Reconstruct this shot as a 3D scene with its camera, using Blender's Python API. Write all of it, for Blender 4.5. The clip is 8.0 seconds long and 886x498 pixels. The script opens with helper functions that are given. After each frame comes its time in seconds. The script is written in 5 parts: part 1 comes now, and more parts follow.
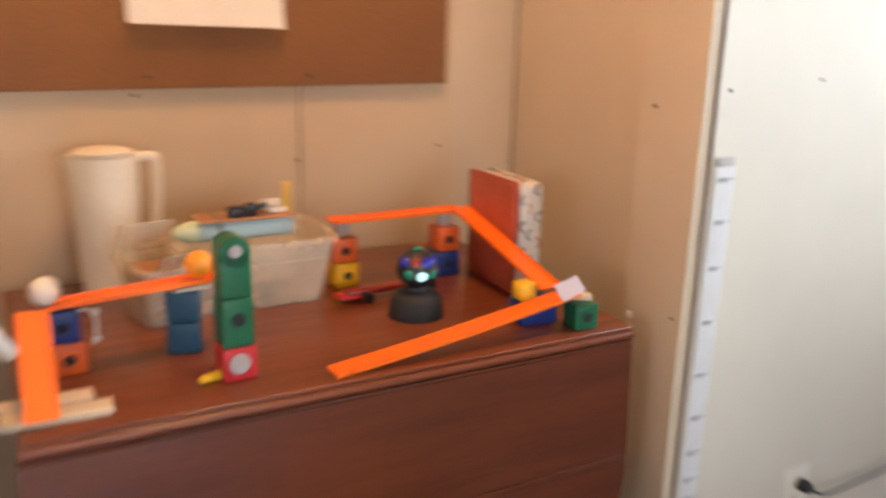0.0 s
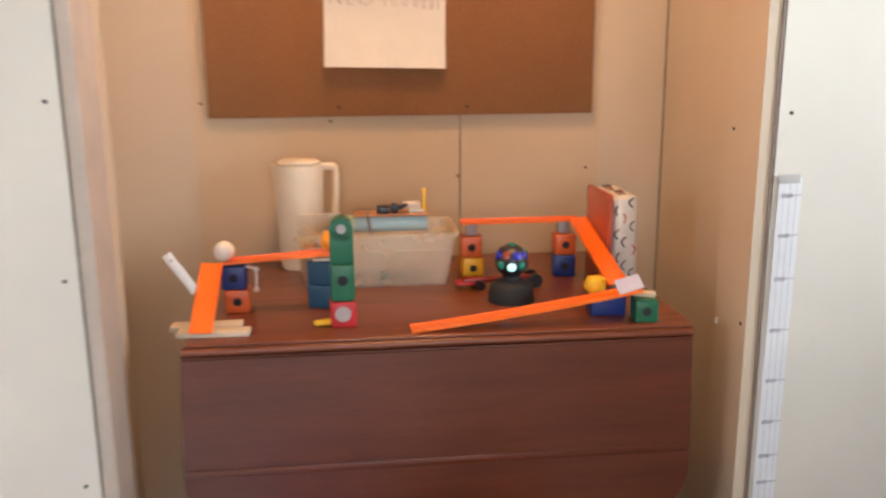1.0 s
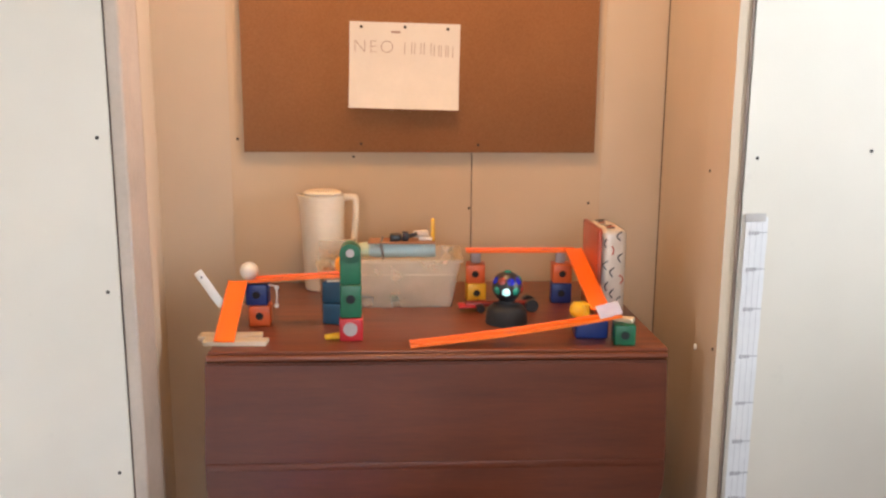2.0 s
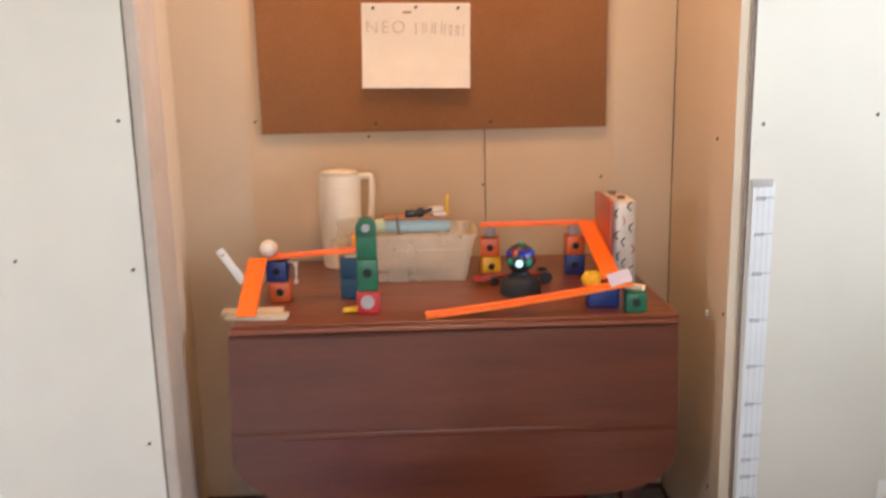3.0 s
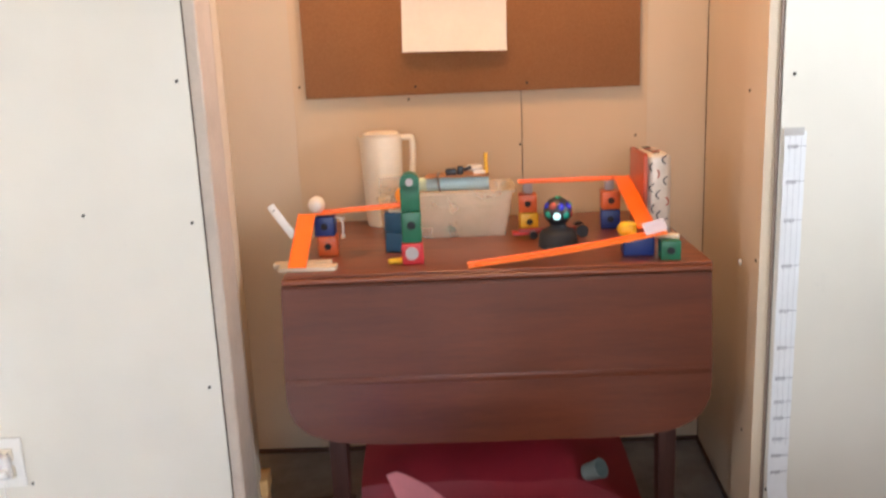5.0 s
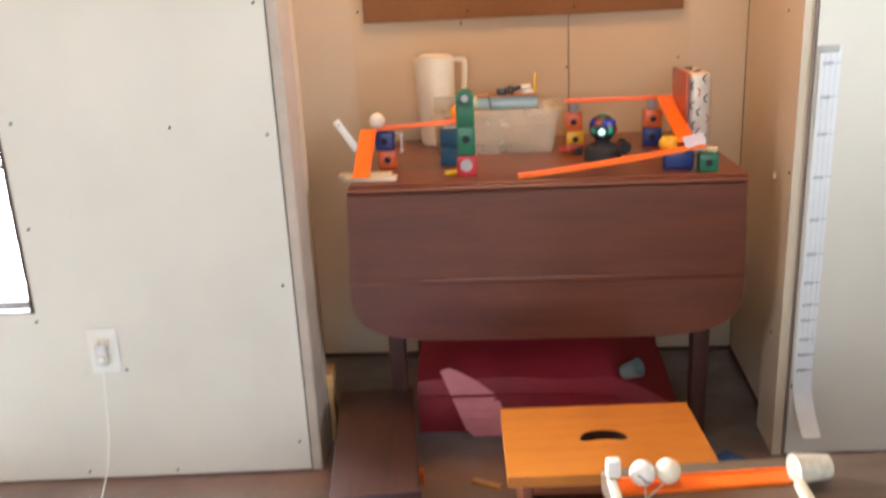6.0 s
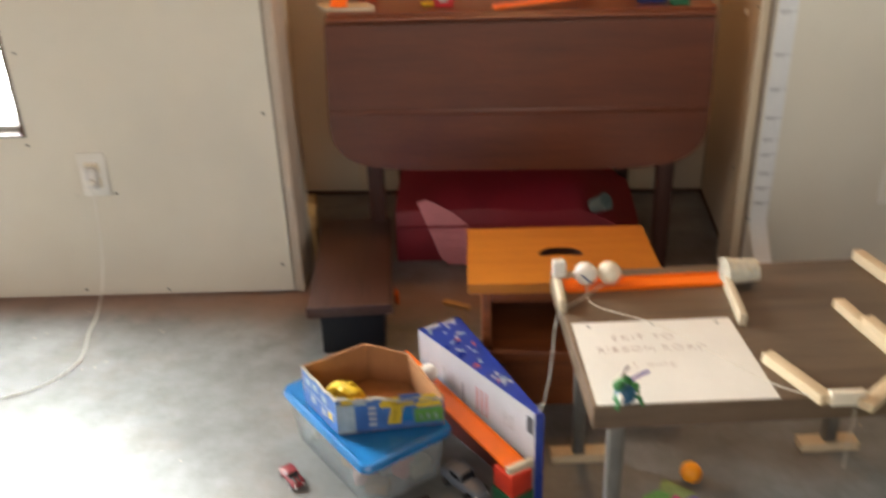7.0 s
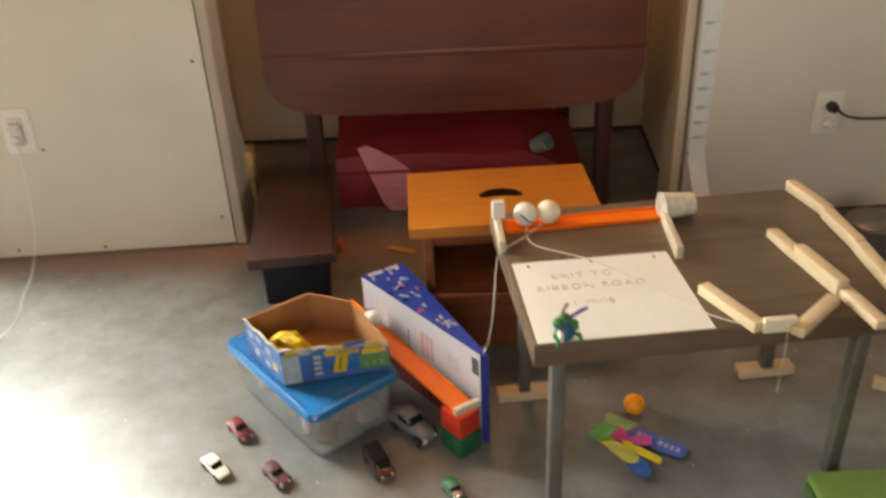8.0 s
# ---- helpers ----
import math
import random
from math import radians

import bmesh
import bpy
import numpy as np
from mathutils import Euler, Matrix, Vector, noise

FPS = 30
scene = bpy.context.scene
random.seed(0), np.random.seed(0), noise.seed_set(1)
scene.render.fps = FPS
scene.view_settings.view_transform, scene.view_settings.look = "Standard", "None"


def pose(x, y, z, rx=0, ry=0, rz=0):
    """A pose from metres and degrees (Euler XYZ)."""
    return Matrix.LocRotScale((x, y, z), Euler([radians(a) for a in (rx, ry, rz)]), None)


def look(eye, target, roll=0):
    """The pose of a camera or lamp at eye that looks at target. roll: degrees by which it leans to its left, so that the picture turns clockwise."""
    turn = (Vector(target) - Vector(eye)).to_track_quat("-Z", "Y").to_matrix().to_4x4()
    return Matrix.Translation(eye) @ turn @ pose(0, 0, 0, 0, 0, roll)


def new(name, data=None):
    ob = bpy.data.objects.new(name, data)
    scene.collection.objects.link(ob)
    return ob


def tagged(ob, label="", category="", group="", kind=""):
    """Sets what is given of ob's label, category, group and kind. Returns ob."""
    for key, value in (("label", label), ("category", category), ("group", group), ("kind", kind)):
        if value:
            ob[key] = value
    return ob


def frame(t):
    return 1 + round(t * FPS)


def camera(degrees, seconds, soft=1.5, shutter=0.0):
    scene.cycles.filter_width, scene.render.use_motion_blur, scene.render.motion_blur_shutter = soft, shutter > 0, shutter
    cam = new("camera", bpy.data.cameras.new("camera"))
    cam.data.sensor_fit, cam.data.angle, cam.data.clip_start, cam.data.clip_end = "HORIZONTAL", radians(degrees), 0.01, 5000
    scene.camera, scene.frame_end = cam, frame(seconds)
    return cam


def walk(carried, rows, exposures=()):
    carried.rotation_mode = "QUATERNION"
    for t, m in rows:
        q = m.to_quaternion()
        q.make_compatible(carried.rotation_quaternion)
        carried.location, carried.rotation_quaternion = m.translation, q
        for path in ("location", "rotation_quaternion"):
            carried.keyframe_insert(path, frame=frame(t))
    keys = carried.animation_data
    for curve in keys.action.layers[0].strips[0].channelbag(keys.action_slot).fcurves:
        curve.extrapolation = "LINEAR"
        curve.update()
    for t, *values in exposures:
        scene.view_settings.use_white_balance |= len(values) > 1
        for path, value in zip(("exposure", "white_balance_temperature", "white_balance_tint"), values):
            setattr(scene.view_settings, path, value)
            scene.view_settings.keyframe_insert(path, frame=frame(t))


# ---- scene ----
cam = camera(55.2, 8.0, soft=2.4, shutter=0.9)
PATH = [
    (0, (0.4, 0.528, 1.222), (1.329, 2.213, 0.677), 1.5),
    (0.2, (0.476, 0.389, 1.199), (1.174, 2.2, 0.715), 1.8),
    (0.5, (0.598, 0.25, 1.219), (1.087, 2.128, 0.733), 3.0),
    (0.7, (0.631, 0.183, 1.21), (1.028, 2.09, 0.752), 1.7),
    (1, (0.7, 0.099, 1.212), (0.91, 2.037, 0.763), -0.4),
    (1.5, (0.776, -0.036, 1.25), (0.867, 1.926, 0.874), 0.5),
    (2.8, (0.801, -0.117, 1.216), (0.860, 1.846, 0.837), -0.9),
    (3, (0.81, -0.136, 1.22), (0.843, 1.822, 0.812), -1.3),
    (3.5, (0.803, -0.151, 1.205), (0.79, 1.802, 0.774), -1.5),
    (4, (0.812, -0.172, 1.213), (0.768, 1.782, 0.787), -2.2),
    (5.3, (0.776, -0.267, 1.162), (0.726, 1.675, 0.685), -2.6),
    (5.5, (0.764, -0.308, 1.153), (0.69, 1.618, 0.62), -2.7),
    (5.7, (0.752, -0.36, 1.144), (0.641, 1.559, 0.592), -3.0),
    (6, (0.755, -0.398, 1.153), (0.618, 1.509, 0.568), -2.8),
    (6.2, (0.772, -0.422, 1.149), (0.6, 1.47, 0.523), -3.1),
    (6.5, (0.795, -0.468, 1.116), (0.57, 1.39, 0.41), -2.6),
    (6.8, (0.822, -0.492, 1.106), (0.621, 1.321, 0.286), -2.3),
    (7, (0.826, -0.513, 1.093), (0.682, 1.281, 0.221), -2.1),
    (7.2, (0.836, -0.508, 1.093), (0.726, 1.269, 0.182), -2.6),
    (7.5, (0.841, -0.507, 1.093), (0.749, 1.26, 0.159), -3.2),
    (8, (0.845, -0.502, 1.084), (0.814, 1.236, 0.095), -2.7),
]
walk(cam, [(t, look(eye, target, roll)) for t, eye, target, roll in PATH],
     exposures=[(0.0, 0.28, 6650, 15), (0.2, 0.10, 6650, 15), (0.5, 0.06, 6600, 15), (1.0, 0.21, 6540, 15), (1.5, 0.29, 6560, 15), (3.0, 0.26, 6500, 15), (4.0, 0.34, 6480, 15), (5.5, 0.48, 6430, 14), (6.0, 0.34, 6520, 13), (6.5, 0.00, 6800, 13),
                (7.0, -0.34, 7800, 13), (8.0, -0.45, 8700, 13)])

# ---- world and light ----
world = bpy.data.worlds.new("sky")
scene.world = world
world.use_nodes = True
wn = world.node_tree
sky = wn.nodes.new("ShaderNodeTexSky")
sky.sky_type, sky.sun_disc, sky.sun_elevation, sky.sun_rotation = "NISHITA", False, radians(40), radians(200)
wn.links.new(sky.outputs[0], wn.nodes["Background"].inputs[0])
wn.nodes["Background"].inputs[1].default_value = 0.12


def area_lamp(name, m, sx, sy, watts, color):
    data = bpy.data.lights.new(name, "AREA")
    data.shape, data.size, data.size_y, data.energy, data.color = "RECTANGLE", sx, sy, watts, color
    ob = new(name, data)
    ob.matrix_world = m
    return ob


DAY, WARM = (0.82, 0.925, 1.0), (1.0, 0.56, 0.25)
NORTH = pose(0.258, 1.471, 0, 0, 0, 3.4) @ pose(-0.258, -1.471, 0)
area_lamp("daylight_north_window", NORTH @ look((-0.95, 1.62, 1.12), (-0.95, -1.0, 1.12)), 1.15, 1.30, 420, (0.74, 0.89, 1.0))
# East and west lamps are added, unseen fills that brighten the front walls.
area_lamp("added_east_fill", look((3.46, 0.34, 1.62), (1.85, 1.42, 1.72)), 0.60, 0.90, 15, DAY).data.spread = radians(72)
area_lamp("added_west_fill", look((-2.16, -0.70, 1.60), (0.0, -0.70, 1.60)), 1.1, 1.0, 20, DAY)
area_lamp("daylight_south_window", look((0.9, -2.66, 1.45), (0.9, 1.5, 1.45)), 2.3, 1.36, 46, DAY)
area_lamp("alcove_ceiling_lamp", look((0.86, 1.58, 2.36), (0.86, 1.59, 0)), 0.30, 0.30, 15.0, WARM)


# ---- materials ----
def nodes_of(name):
    m = bpy.data.materials.new(name)
    m.use_nodes = True
    return m, m.node_tree.nodes, m.node_tree.links, m.node_tree.nodes["Principled BSDF"]


def noise_node(n, l, vec, scale, detail=4.0, rough=0.55):
    t = n.new("ShaderNodeTexNoise")
    t.inputs["Scale"].default_value, t.inputs["Detail"].default_value, t.inputs["Roughness"].default_value = scale, detail, rough
    l.new(vec, t.inputs["Vector"])
    return t


def ramp_node(n, l, fac, stops):
    r = n.new("ShaderNodeValToRGB")
    r.color_ramp.elements[0].position, r.color_ramp.elements[0].color = stops[0][0], (*stops[0][1], 1)
    r.color_ramp.elements[1].position, r.color_ramp.elements[1].color = stops[-1][0], (*stops[-1][1], 1)
    for p, c in stops[1:-1]:
        r.color_ramp.elements.new(p).color = (*c, 1)
    l.new(fac, r.inputs[0])
    return r


def mix_node(n, l, kind, fac, a, b):
    x = n.new("ShaderNodeMix")
    x.data_type, x.blend_type = "RGBA", kind
    for sock, v in ((x.inputs[0], fac), (x.inputs[6], a), (x.inputs[7], b)):
        if isinstance(v, bpy.types.NodeSocket):
            l.new(v, sock)
        else:
            sock.default_value = v if isinstance(v, float) else (*v, 1)
    return x.outputs[2]


def scaled(c, k):
    return tuple(min(1.0, v * k) for v in c)


def surf(name, color, rough=0.5, metal=0.0, vary=0.12, big=6.0, fine=90.0, bump=0.08, coat=0.0, spec=0.5, wear=None, sss=0.0):
    """A painted, plastic or plain surface: colour varied at two scales, gloss varied, fine relief."""
    m, n, l, p = nodes_of(name)
    vec = n.new("ShaderNodeTexCoord").outputs["Object"]
    a, b = noise_node(n, l, vec, big, 3), noise_node(n, l, vec, fine, 5)
    c = ramp_node(n, l, a.outputs[0], [(0.3, scaled(color, 1 - vary)), (0.7, scaled(color, 1 + vary * 0.6))]).outputs[0]
    f = ramp_node(n, l, b.outputs[0], [(0.3, (0.86, 0.86, 0.86)), (0.7, (1, 1, 1))]).outputs[0]
    c = mix_node(n, l, "MULTIPLY", min(1.0, vary * 4), c, f)
    if wear:
        w = noise_node(n, l, vec, big * 3.1, 6, 0.7)
        k = ramp_node(n, l, w.outputs[0], [(0.56, (0, 0, 0)), (0.7, (1, 1, 1))]).outputs[0]
        c = mix_node(n, l, "MIX", k, c, wear)
    l.new(c, p.inputs["Base Color"])
    r = n.new("ShaderNodeMapRange")
    r.inputs[3].default_value, r.inputs[4].default_value = max(0.03, rough - 0.1), min(1, rough + 0.1)
    l.new(a.outputs[0], r.inputs[0])
    l.new(r.outputs[0], p.inputs["Roughness"])
    p.inputs["Metallic"].default_value, p.inputs["Coat Weight"].default_value = metal, coat
    p.inputs["Specular IOR Level"].default_value = spec
    if bump:
        bp = n.new("ShaderNodeBump")
        bp.inputs["Strength"].default_value, bp.inputs["Distance"].default_value = bump, 0.002
        l.new(b.outputs[0], bp.inputs["Height"])
        l.new(bp.outputs[0], p.inputs["Normal"])
    return m


def wood(name, light, dark, axis=0, rough=0.4, ring=9.0, coat=0.0, stretch=12.0, bump=0.12, spec=0.4):
    """Wood with grain along an axis of the object."""
    m, n, l, p = nodes_of(name)
    tc = n.new("ShaderNodeTexCoord").outputs["Object"]
    mp = n.new("ShaderNodeMapping")
    sc = [stretch, stretch, stretch]
    sc[axis] = 1.0
    mp.inputs["Scale"].default_value = sc
    l.new(tc, mp.inputs[0])
    a = noise_node(n, l, mp.outputs[0], ring * 0.45, 6, 0.65)
    b = noise_node(n, l, mp.outputs[0], ring * 4.0, 8, 0.7)
    g = noise_node(n, l, tc, 3.0, 3)
    c = ramp_node(n, l, a.outputs[0], [(0.28, dark), (0.5, scaled(tuple((x + y) / 2 for x, y in zip(light, dark)), 1.03)), (0.72, light)]).outputs[0]
    k = ramp_node(n, l, b.outputs[0], [(0.3, (0.72, 0.70, 0.68)), (0.62, (1, 1, 1))]).outputs[0]
    c = mix_node(n, l, "MULTIPLY", 0.7, c, k)
    q = ramp_node(n, l, g.outputs[0], [(0.3, (0.82, 0.80, 0.80)), (0.7, (1, 1, 1))]).outputs[0]
    c = mix_node(n, l, "MULTIPLY", 0.8, c, q)
    l.new(c, p.inputs["Base Color"])
    r = n.new("ShaderNodeMapRange")
    r.inputs[3].default_value, r.inputs[4].default_value = rough - 0.07, rough + 0.12
    l.new(b.outputs[0], r.inputs[0])
    l.new(r.outputs[0], p.inputs["Roughness"])
    p.inputs["Coat Weight"].default_value, p.inputs["Coat Roughness"].default_value = coat, 0.25
    p.inputs["Specular IOR Level"].default_value = spec
    bp = n.new("ShaderNodeBump")
    bp.inputs["Strength"].default_value, bp.inputs["Distance"].default_value = bump, 0.001
    l.new(b.outputs[0], bp.inputs["Height"])
    l.new(bp.outputs[0], p.inputs["Normal"])
    return m


def clear_plastic(name, tint, rough=0.25, mixin=0.35):
    """Cloudy translucent plastic."""
    m, n, l, p = nodes_of(name)
    out = n["Material Output"]
    p.inputs["Base Color"].default_value, p.inputs["Roughness"].default_value = (*tint, 1), rough
    tr = n.new("ShaderNodeBsdfTransparent")
    tr.inputs[0].default_value = (*tint, 1)
    mx = n.new("ShaderNodeMixShader")
    nz = noise_node(n, l, n.new("ShaderNodeTexCoord").outputs["Object"], 14, 4)
    r = n.new("ShaderNodeMapRange")
    r.inputs[3].default_value, r.inputs[4].default_value = mixin - 0.08, mixin + 0.08
    l.new(nz.outputs[0], r.inputs[0])
    l.new(r.outputs[0], mx.inputs[0])
    l.new(tr.outputs[0], mx.inputs[1])
    l.new(p.outputs[0], mx.inputs[2])
    l.new(mx.outputs[0], out.inputs[0])
    return m


def glow(name, color, strength):
    m, n, l, p = nodes_of(name)
    p.inputs["Base Color"].default_value = (*color, 1)
    p.inputs["Emission Color"].default_value, p.inputs["Emission Strength"].default_value = (*color, 1), strength
    return m


def drywall_material(name, color):
    """Bare drywall paper: soft mottling, scuffs, faint vertical roller streaks."""
    m, n, l, p = nodes_of(name)
    tc = n.new("ShaderNodeTexCoord").outputs["Object"]
    a, b = noise_node(n, l, tc, 1.6, 4), noise_node(n, l, tc, 130, 4)
    mp = n.new("ShaderNodeMapping")
    mp.inputs["Scale"].default_value = (4, 4, 0.8)
    l.new(tc, mp.inputs[0])
    s_ = noise_node(n, l, mp.outputs[0], 1.4, 4)
    c = ramp_node(n, l, a.outputs[0], [(0.3, scaled(color, 0.9)), (0.7, scaled(color, 1.04))]).outputs[0]
    k = ramp_node(n, l, s_.outputs[0], [(0.3, (0.93, 0.92, 0.90)), (0.7, (1, 1, 1))]).outputs[0]
    c = mix_node(n, l, "MULTIPLY", 0.3, c, k)
    d = noise_node(n, l, tc, 7.0, 8, 0.75)
    k2 = ramp_node(n, l, d.outputs[0], [(0.64, (0, 0, 0)), (0.78, (1, 1, 1))]).outputs[0]
    c = mix_node(n, l, "MIX", k2, c, scaled(color, 0.84))
    l.new(c, p.inputs["Base Color"])
    p.inputs["Roughness"].default_value, p.inputs["Specular IOR Level"].default_value = 0.72, 0.3
    bp = n.new("ShaderNodeBump")
    bp.inputs["Strength"].default_value, bp.inputs["Distance"].default_value = 0.10, 0.001
    l.new(b.outputs[0], bp.inputs["Height"])
    l.new(bp.outputs[0], p.inputs["Normal"])
    return m


def concrete_material():
    m, n, l, p = nodes_of("worn_concrete")
    tc = n.new("ShaderNodeTexCoord").outputs["Object"]
    a, b, e = noise_node(n, l, tc, 2.2, 6, 0.6), noise_node(n, l, tc, 11, 8, 0.7), noise_node(n, l, tc, 120, 4)
    c = ramp_node(n, l, a.outputs[0], [(0.32, (0.125, 0.122, 0.118)), (0.5, (0.195, 0.197, 0.198)), (0.68, (0.275, 0.282, 0.288))]).outputs[0]
    k = ramp_node(n, l, b.outputs[0], [(0.32, (0.58, 0.56, 0.53)), (0.60, (1, 1, 1))]).outputs[0]
    c = mix_node(n, l, "MULTIPLY", 0.75, c, k)
    st = noise_node(n, l, tc, 26, 8, 0.8)
    k2 = ramp_node(n, l, st.outputs[0], [(0.66, (0, 0, 0)), (0.74, (1, 1, 1))]).outputs[0]
    c = mix_node(n, l, "MIX", k2, c, (0.42, 0.40, 0.36))
    rs = noise_node(n, l, tc, 3.4, 5, 0.7)
    k3 = ramp_node(n, l, rs.outputs[0], [(0.50, (0, 0, 0)), (0.72, (0.38, 0.38, 0.38))]).outputs[0]
    c = mix_node(n, l, "MIX", k3, c, (0.17, 0.105, 0.065))
    sep = n.new("ShaderNodeSeparateXYZ")
    l.new(tc, sep.inputs[0])
    edge = n.new("ShaderNodeMath")
    edge.operation = "MULTIPLY_ADD"
    l.new(b.outputs[0], edge.inputs[0])
    edge.inputs[1].default_value = 0.22
    l.new(sep.outputs[1], edge.inputs[2])
    k4 = ramp_node(n, l, edge.outputs[0], [(0.0, (0, 0, 0)), (0.30, (0.80, 0.80, 0.80)), (0.45, (0.60, 0.60, 0.60)), (0.75, (0.12, 0.12, 0.12)), (1.0, (0.05, 0.05, 0.05))])
    mr = n.new("ShaderNodeMapRange")
    mr.inputs[1].default_value, mr.inputs[2].default_value = 1.40, 1.86
    l.new(edge.outputs[0], mr.inputs[0])
    l.new(mr.outputs[0], k4.inputs[0])
    c = mix_node(n, l, "MIX", k4.outputs[0], c, (0.25, 0.130, 0.095))
    l.new(c, p.inputs["Base Color"])
    r = ramp_node(n, l, b.outputs[0], [(0.3, (0.52, 0.52, 0.52)), (0.7, (0.33, 0.33, 0.33))])
    l.new(r.outputs[0], p.inputs["Roughness"])
    p.inputs["Specular IOR Level"].default_value = 0.78
    bp = n.new("ShaderNodeBump")
    bp.inputs["Strength"].default_value, bp.inputs["Distance"].default_value = 0.18, 0.002
    l.new(mix_node(n, l, "MULTIPLY", 0.5, b.outputs[0], e.outputs[0]), bp.inputs["Height"])
    l.new(bp.outputs[0], p.inputs["Normal"])
    return m


def cork_material():
    m, n, l, p = nodes_of("cork")
    tc = n.new("ShaderNodeTexCoord").outputs["Object"]
    v = n.new("ShaderNodeTexVoronoi")
    v.inputs["Scale"].default_value = 260
    l.new(tc, v.inputs["Vector"])
    a = noise_node(n, l, tc, 4, 4)
    c = ramp_node(n, l, v.outputs["Color"], [(0.1, (0.275, 0.116, 0.042)), (0.5, (0.295, 0.127, 0.048)), (0.95, (0.315, 0.140, 0.055))]).outputs[0]
    k = ramp_node(n, l, a.outputs[0], [(0.3, (0.86, 0.84, 0.82)), (0.7, (1, 1, 1))]).outputs[0]
    l.new(mix_node(n, l, "MULTIPLY", 1.0, c, k), p.inputs["Base Color"])
    p.inputs["Roughness"].default_value = 0.9
    bp = n.new("ShaderNodeBump")
    bp.inputs["Strength"].default_value, bp.inputs["Distance"].default_value = 0.12, 0.001
    l.new(v.outputs["Distance"], bp.inputs["Height"])
    l.new(bp.outputs[0], p.inputs["Normal"])
    return m


DRYWALL = drywall_material("pale_drywall", (0.70, 0.65, 0.56))
# Alcove tans put the warm lamp's dimmer light into the drywall colour.
ALCOVE_TONE = drywall_material("warm_toned_drywall", (0.59, 0.480, 0.355))
DRYWALL_CENTRE = drywall_material("centre_drywall", (0.60, 0.460, 0.315))
# Dark brown for the unseen walls and ceiling, chosen to weaken bounced light.
UNSEEN_DARK = wood("unseen_bounce_dark", (0.20, 0.12, 0.065), (0.12, 0.07, 0.038), 2, 0.5, 5)
CONCRETE = concrete_material()
CORK = cork_material()
GAP = surf("gap_dark", (0.085, 0.045, 0.032), 0.9)
# Corner edge colour is darkened to carry the shade on its inner face.
EDGE_TRIM = surf("shaded_paper_edge", (0.50, 0.415, 0.34), 0.8, vary=0.12, big=10)
SCREW = surf("dark_screw", (0.05, 0.045, 0.04), 0.45, 0.7)
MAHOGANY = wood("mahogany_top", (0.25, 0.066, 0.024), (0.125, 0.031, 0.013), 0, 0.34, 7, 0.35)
# Leaf repeats the top's mahogany with the hanging side's shade painted in.
LEAF_SHADED = wood("shaded_mahogany_leaf", (0.155, 0.034, 0.011), (0.090, 0.019, 0.006), 0, 0.38, 5, 0.40, spec=0.42, bump=0.05, stretch=9)
DARKWOOD = wood("dark_leg_wood", (0.075, 0.028, 0.02), (0.035, 0.014, 0.011), 2, 0.4)
BROWNWOOD = wood("brown_bench_wood", (0.085, 0.036, 0.028), (0.046, 0.020, 0.016), 1, 0.36, spec=0.45)
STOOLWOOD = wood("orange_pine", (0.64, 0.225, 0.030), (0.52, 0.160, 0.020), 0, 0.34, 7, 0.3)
# Sides, step and riser use a darker, redder pine than the top.
STOOLSIDE = wood("darker_pine", (0.35, 0.098, 0.030), (0.17, 0.045, 0.018), 0, 0.42, 7, 0.15)
PLANKWOOD = wood("bare_pine_plank", (0.80, 0.65, 0.45), (0.68, 0.52, 0.33), 0, 0.6, 10)
PALEWOOD = wood("pale_plank", (0.72, 0.62, 0.47), (0.60, 0.50, 0.36), 0, 0.6, 10)
SCRAPWOOD = wood("scrap_pine", (0.62, 0.37, 0.16), (0.48, 0.26, 0.10), 0, 0.65, 10)
STANDTOP = wood("walnut_laminate", (0.185, 0.122, 0.080), (0.100, 0.066, 0.043), 0, 0.40, 6)
STEEL = surf("painted_steel", (0.20, 0.19, 0.175), 0.38, 0.55, vary=0.18, big=20)
ORANGE = surf("orange_track_plastic", (0.95, 0.17, 0.012), 0.32, vary=0.06, big=10, coat=0.1)
ORANGE_BALL = surf("orange_ball_plastic", (0.98, 0.33, 0.02), 0.4, vary=0.05)
WHITE_BALL = surf("white_ball_plastic", (0.82, 0.79, 0.72), 0.4, vary=0.06)
WHITE = surf("white_plastic", (0.78, 0.75, 0.69), 0.4, vary=0.06)
IVORY = surf("ivory_jug_plastic", (0.82, 0.73, 0.58), 0.42, vary=0.08, big=9, wear=None)
PAPER = surf("white_paper", (0.75, 0.72, 0.67), 0.85, vary=0.05, big=9)
CARD = surf("grid_paper", (0.76, 0.76, 0.76), 0.85, vary=0.06, big=12)
INK = surf("pencil_ink", (0.38, 0.27, 0.24), 0.8, vary=0.2)
DARKINK = surf("dark_ink", (0.06, 0.06, 0.07), 0.7, vary=0.2)
BLOCK = {
    "green": surf("green_block_plastic", (0.006, 0.115, 0.050), 0.35, vary=0.12, big=20),
    "red": surf("red_block_plastic", (0.52, 0.022, 0.028), 0.38, vary=0.12, big=20),
    "teal": surf("teal_block_plastic", (0.012, 0.070, 0.125), 0.4, vary=0.12, big=20),
    "blue": surf("blue_block_plastic", (0.010, 0.035, 0.20), 0.38, vary=0.12, big=20),
    "orange": surf("orange_block_plastic", (0.72, 0.13, 0.025), 0.38, vary=0.12, big=20),
    "yellow": surf("yellow_block_plastic", (0.82, 0.47, 0.02), 0.38, vary=0.12, big=20),
}
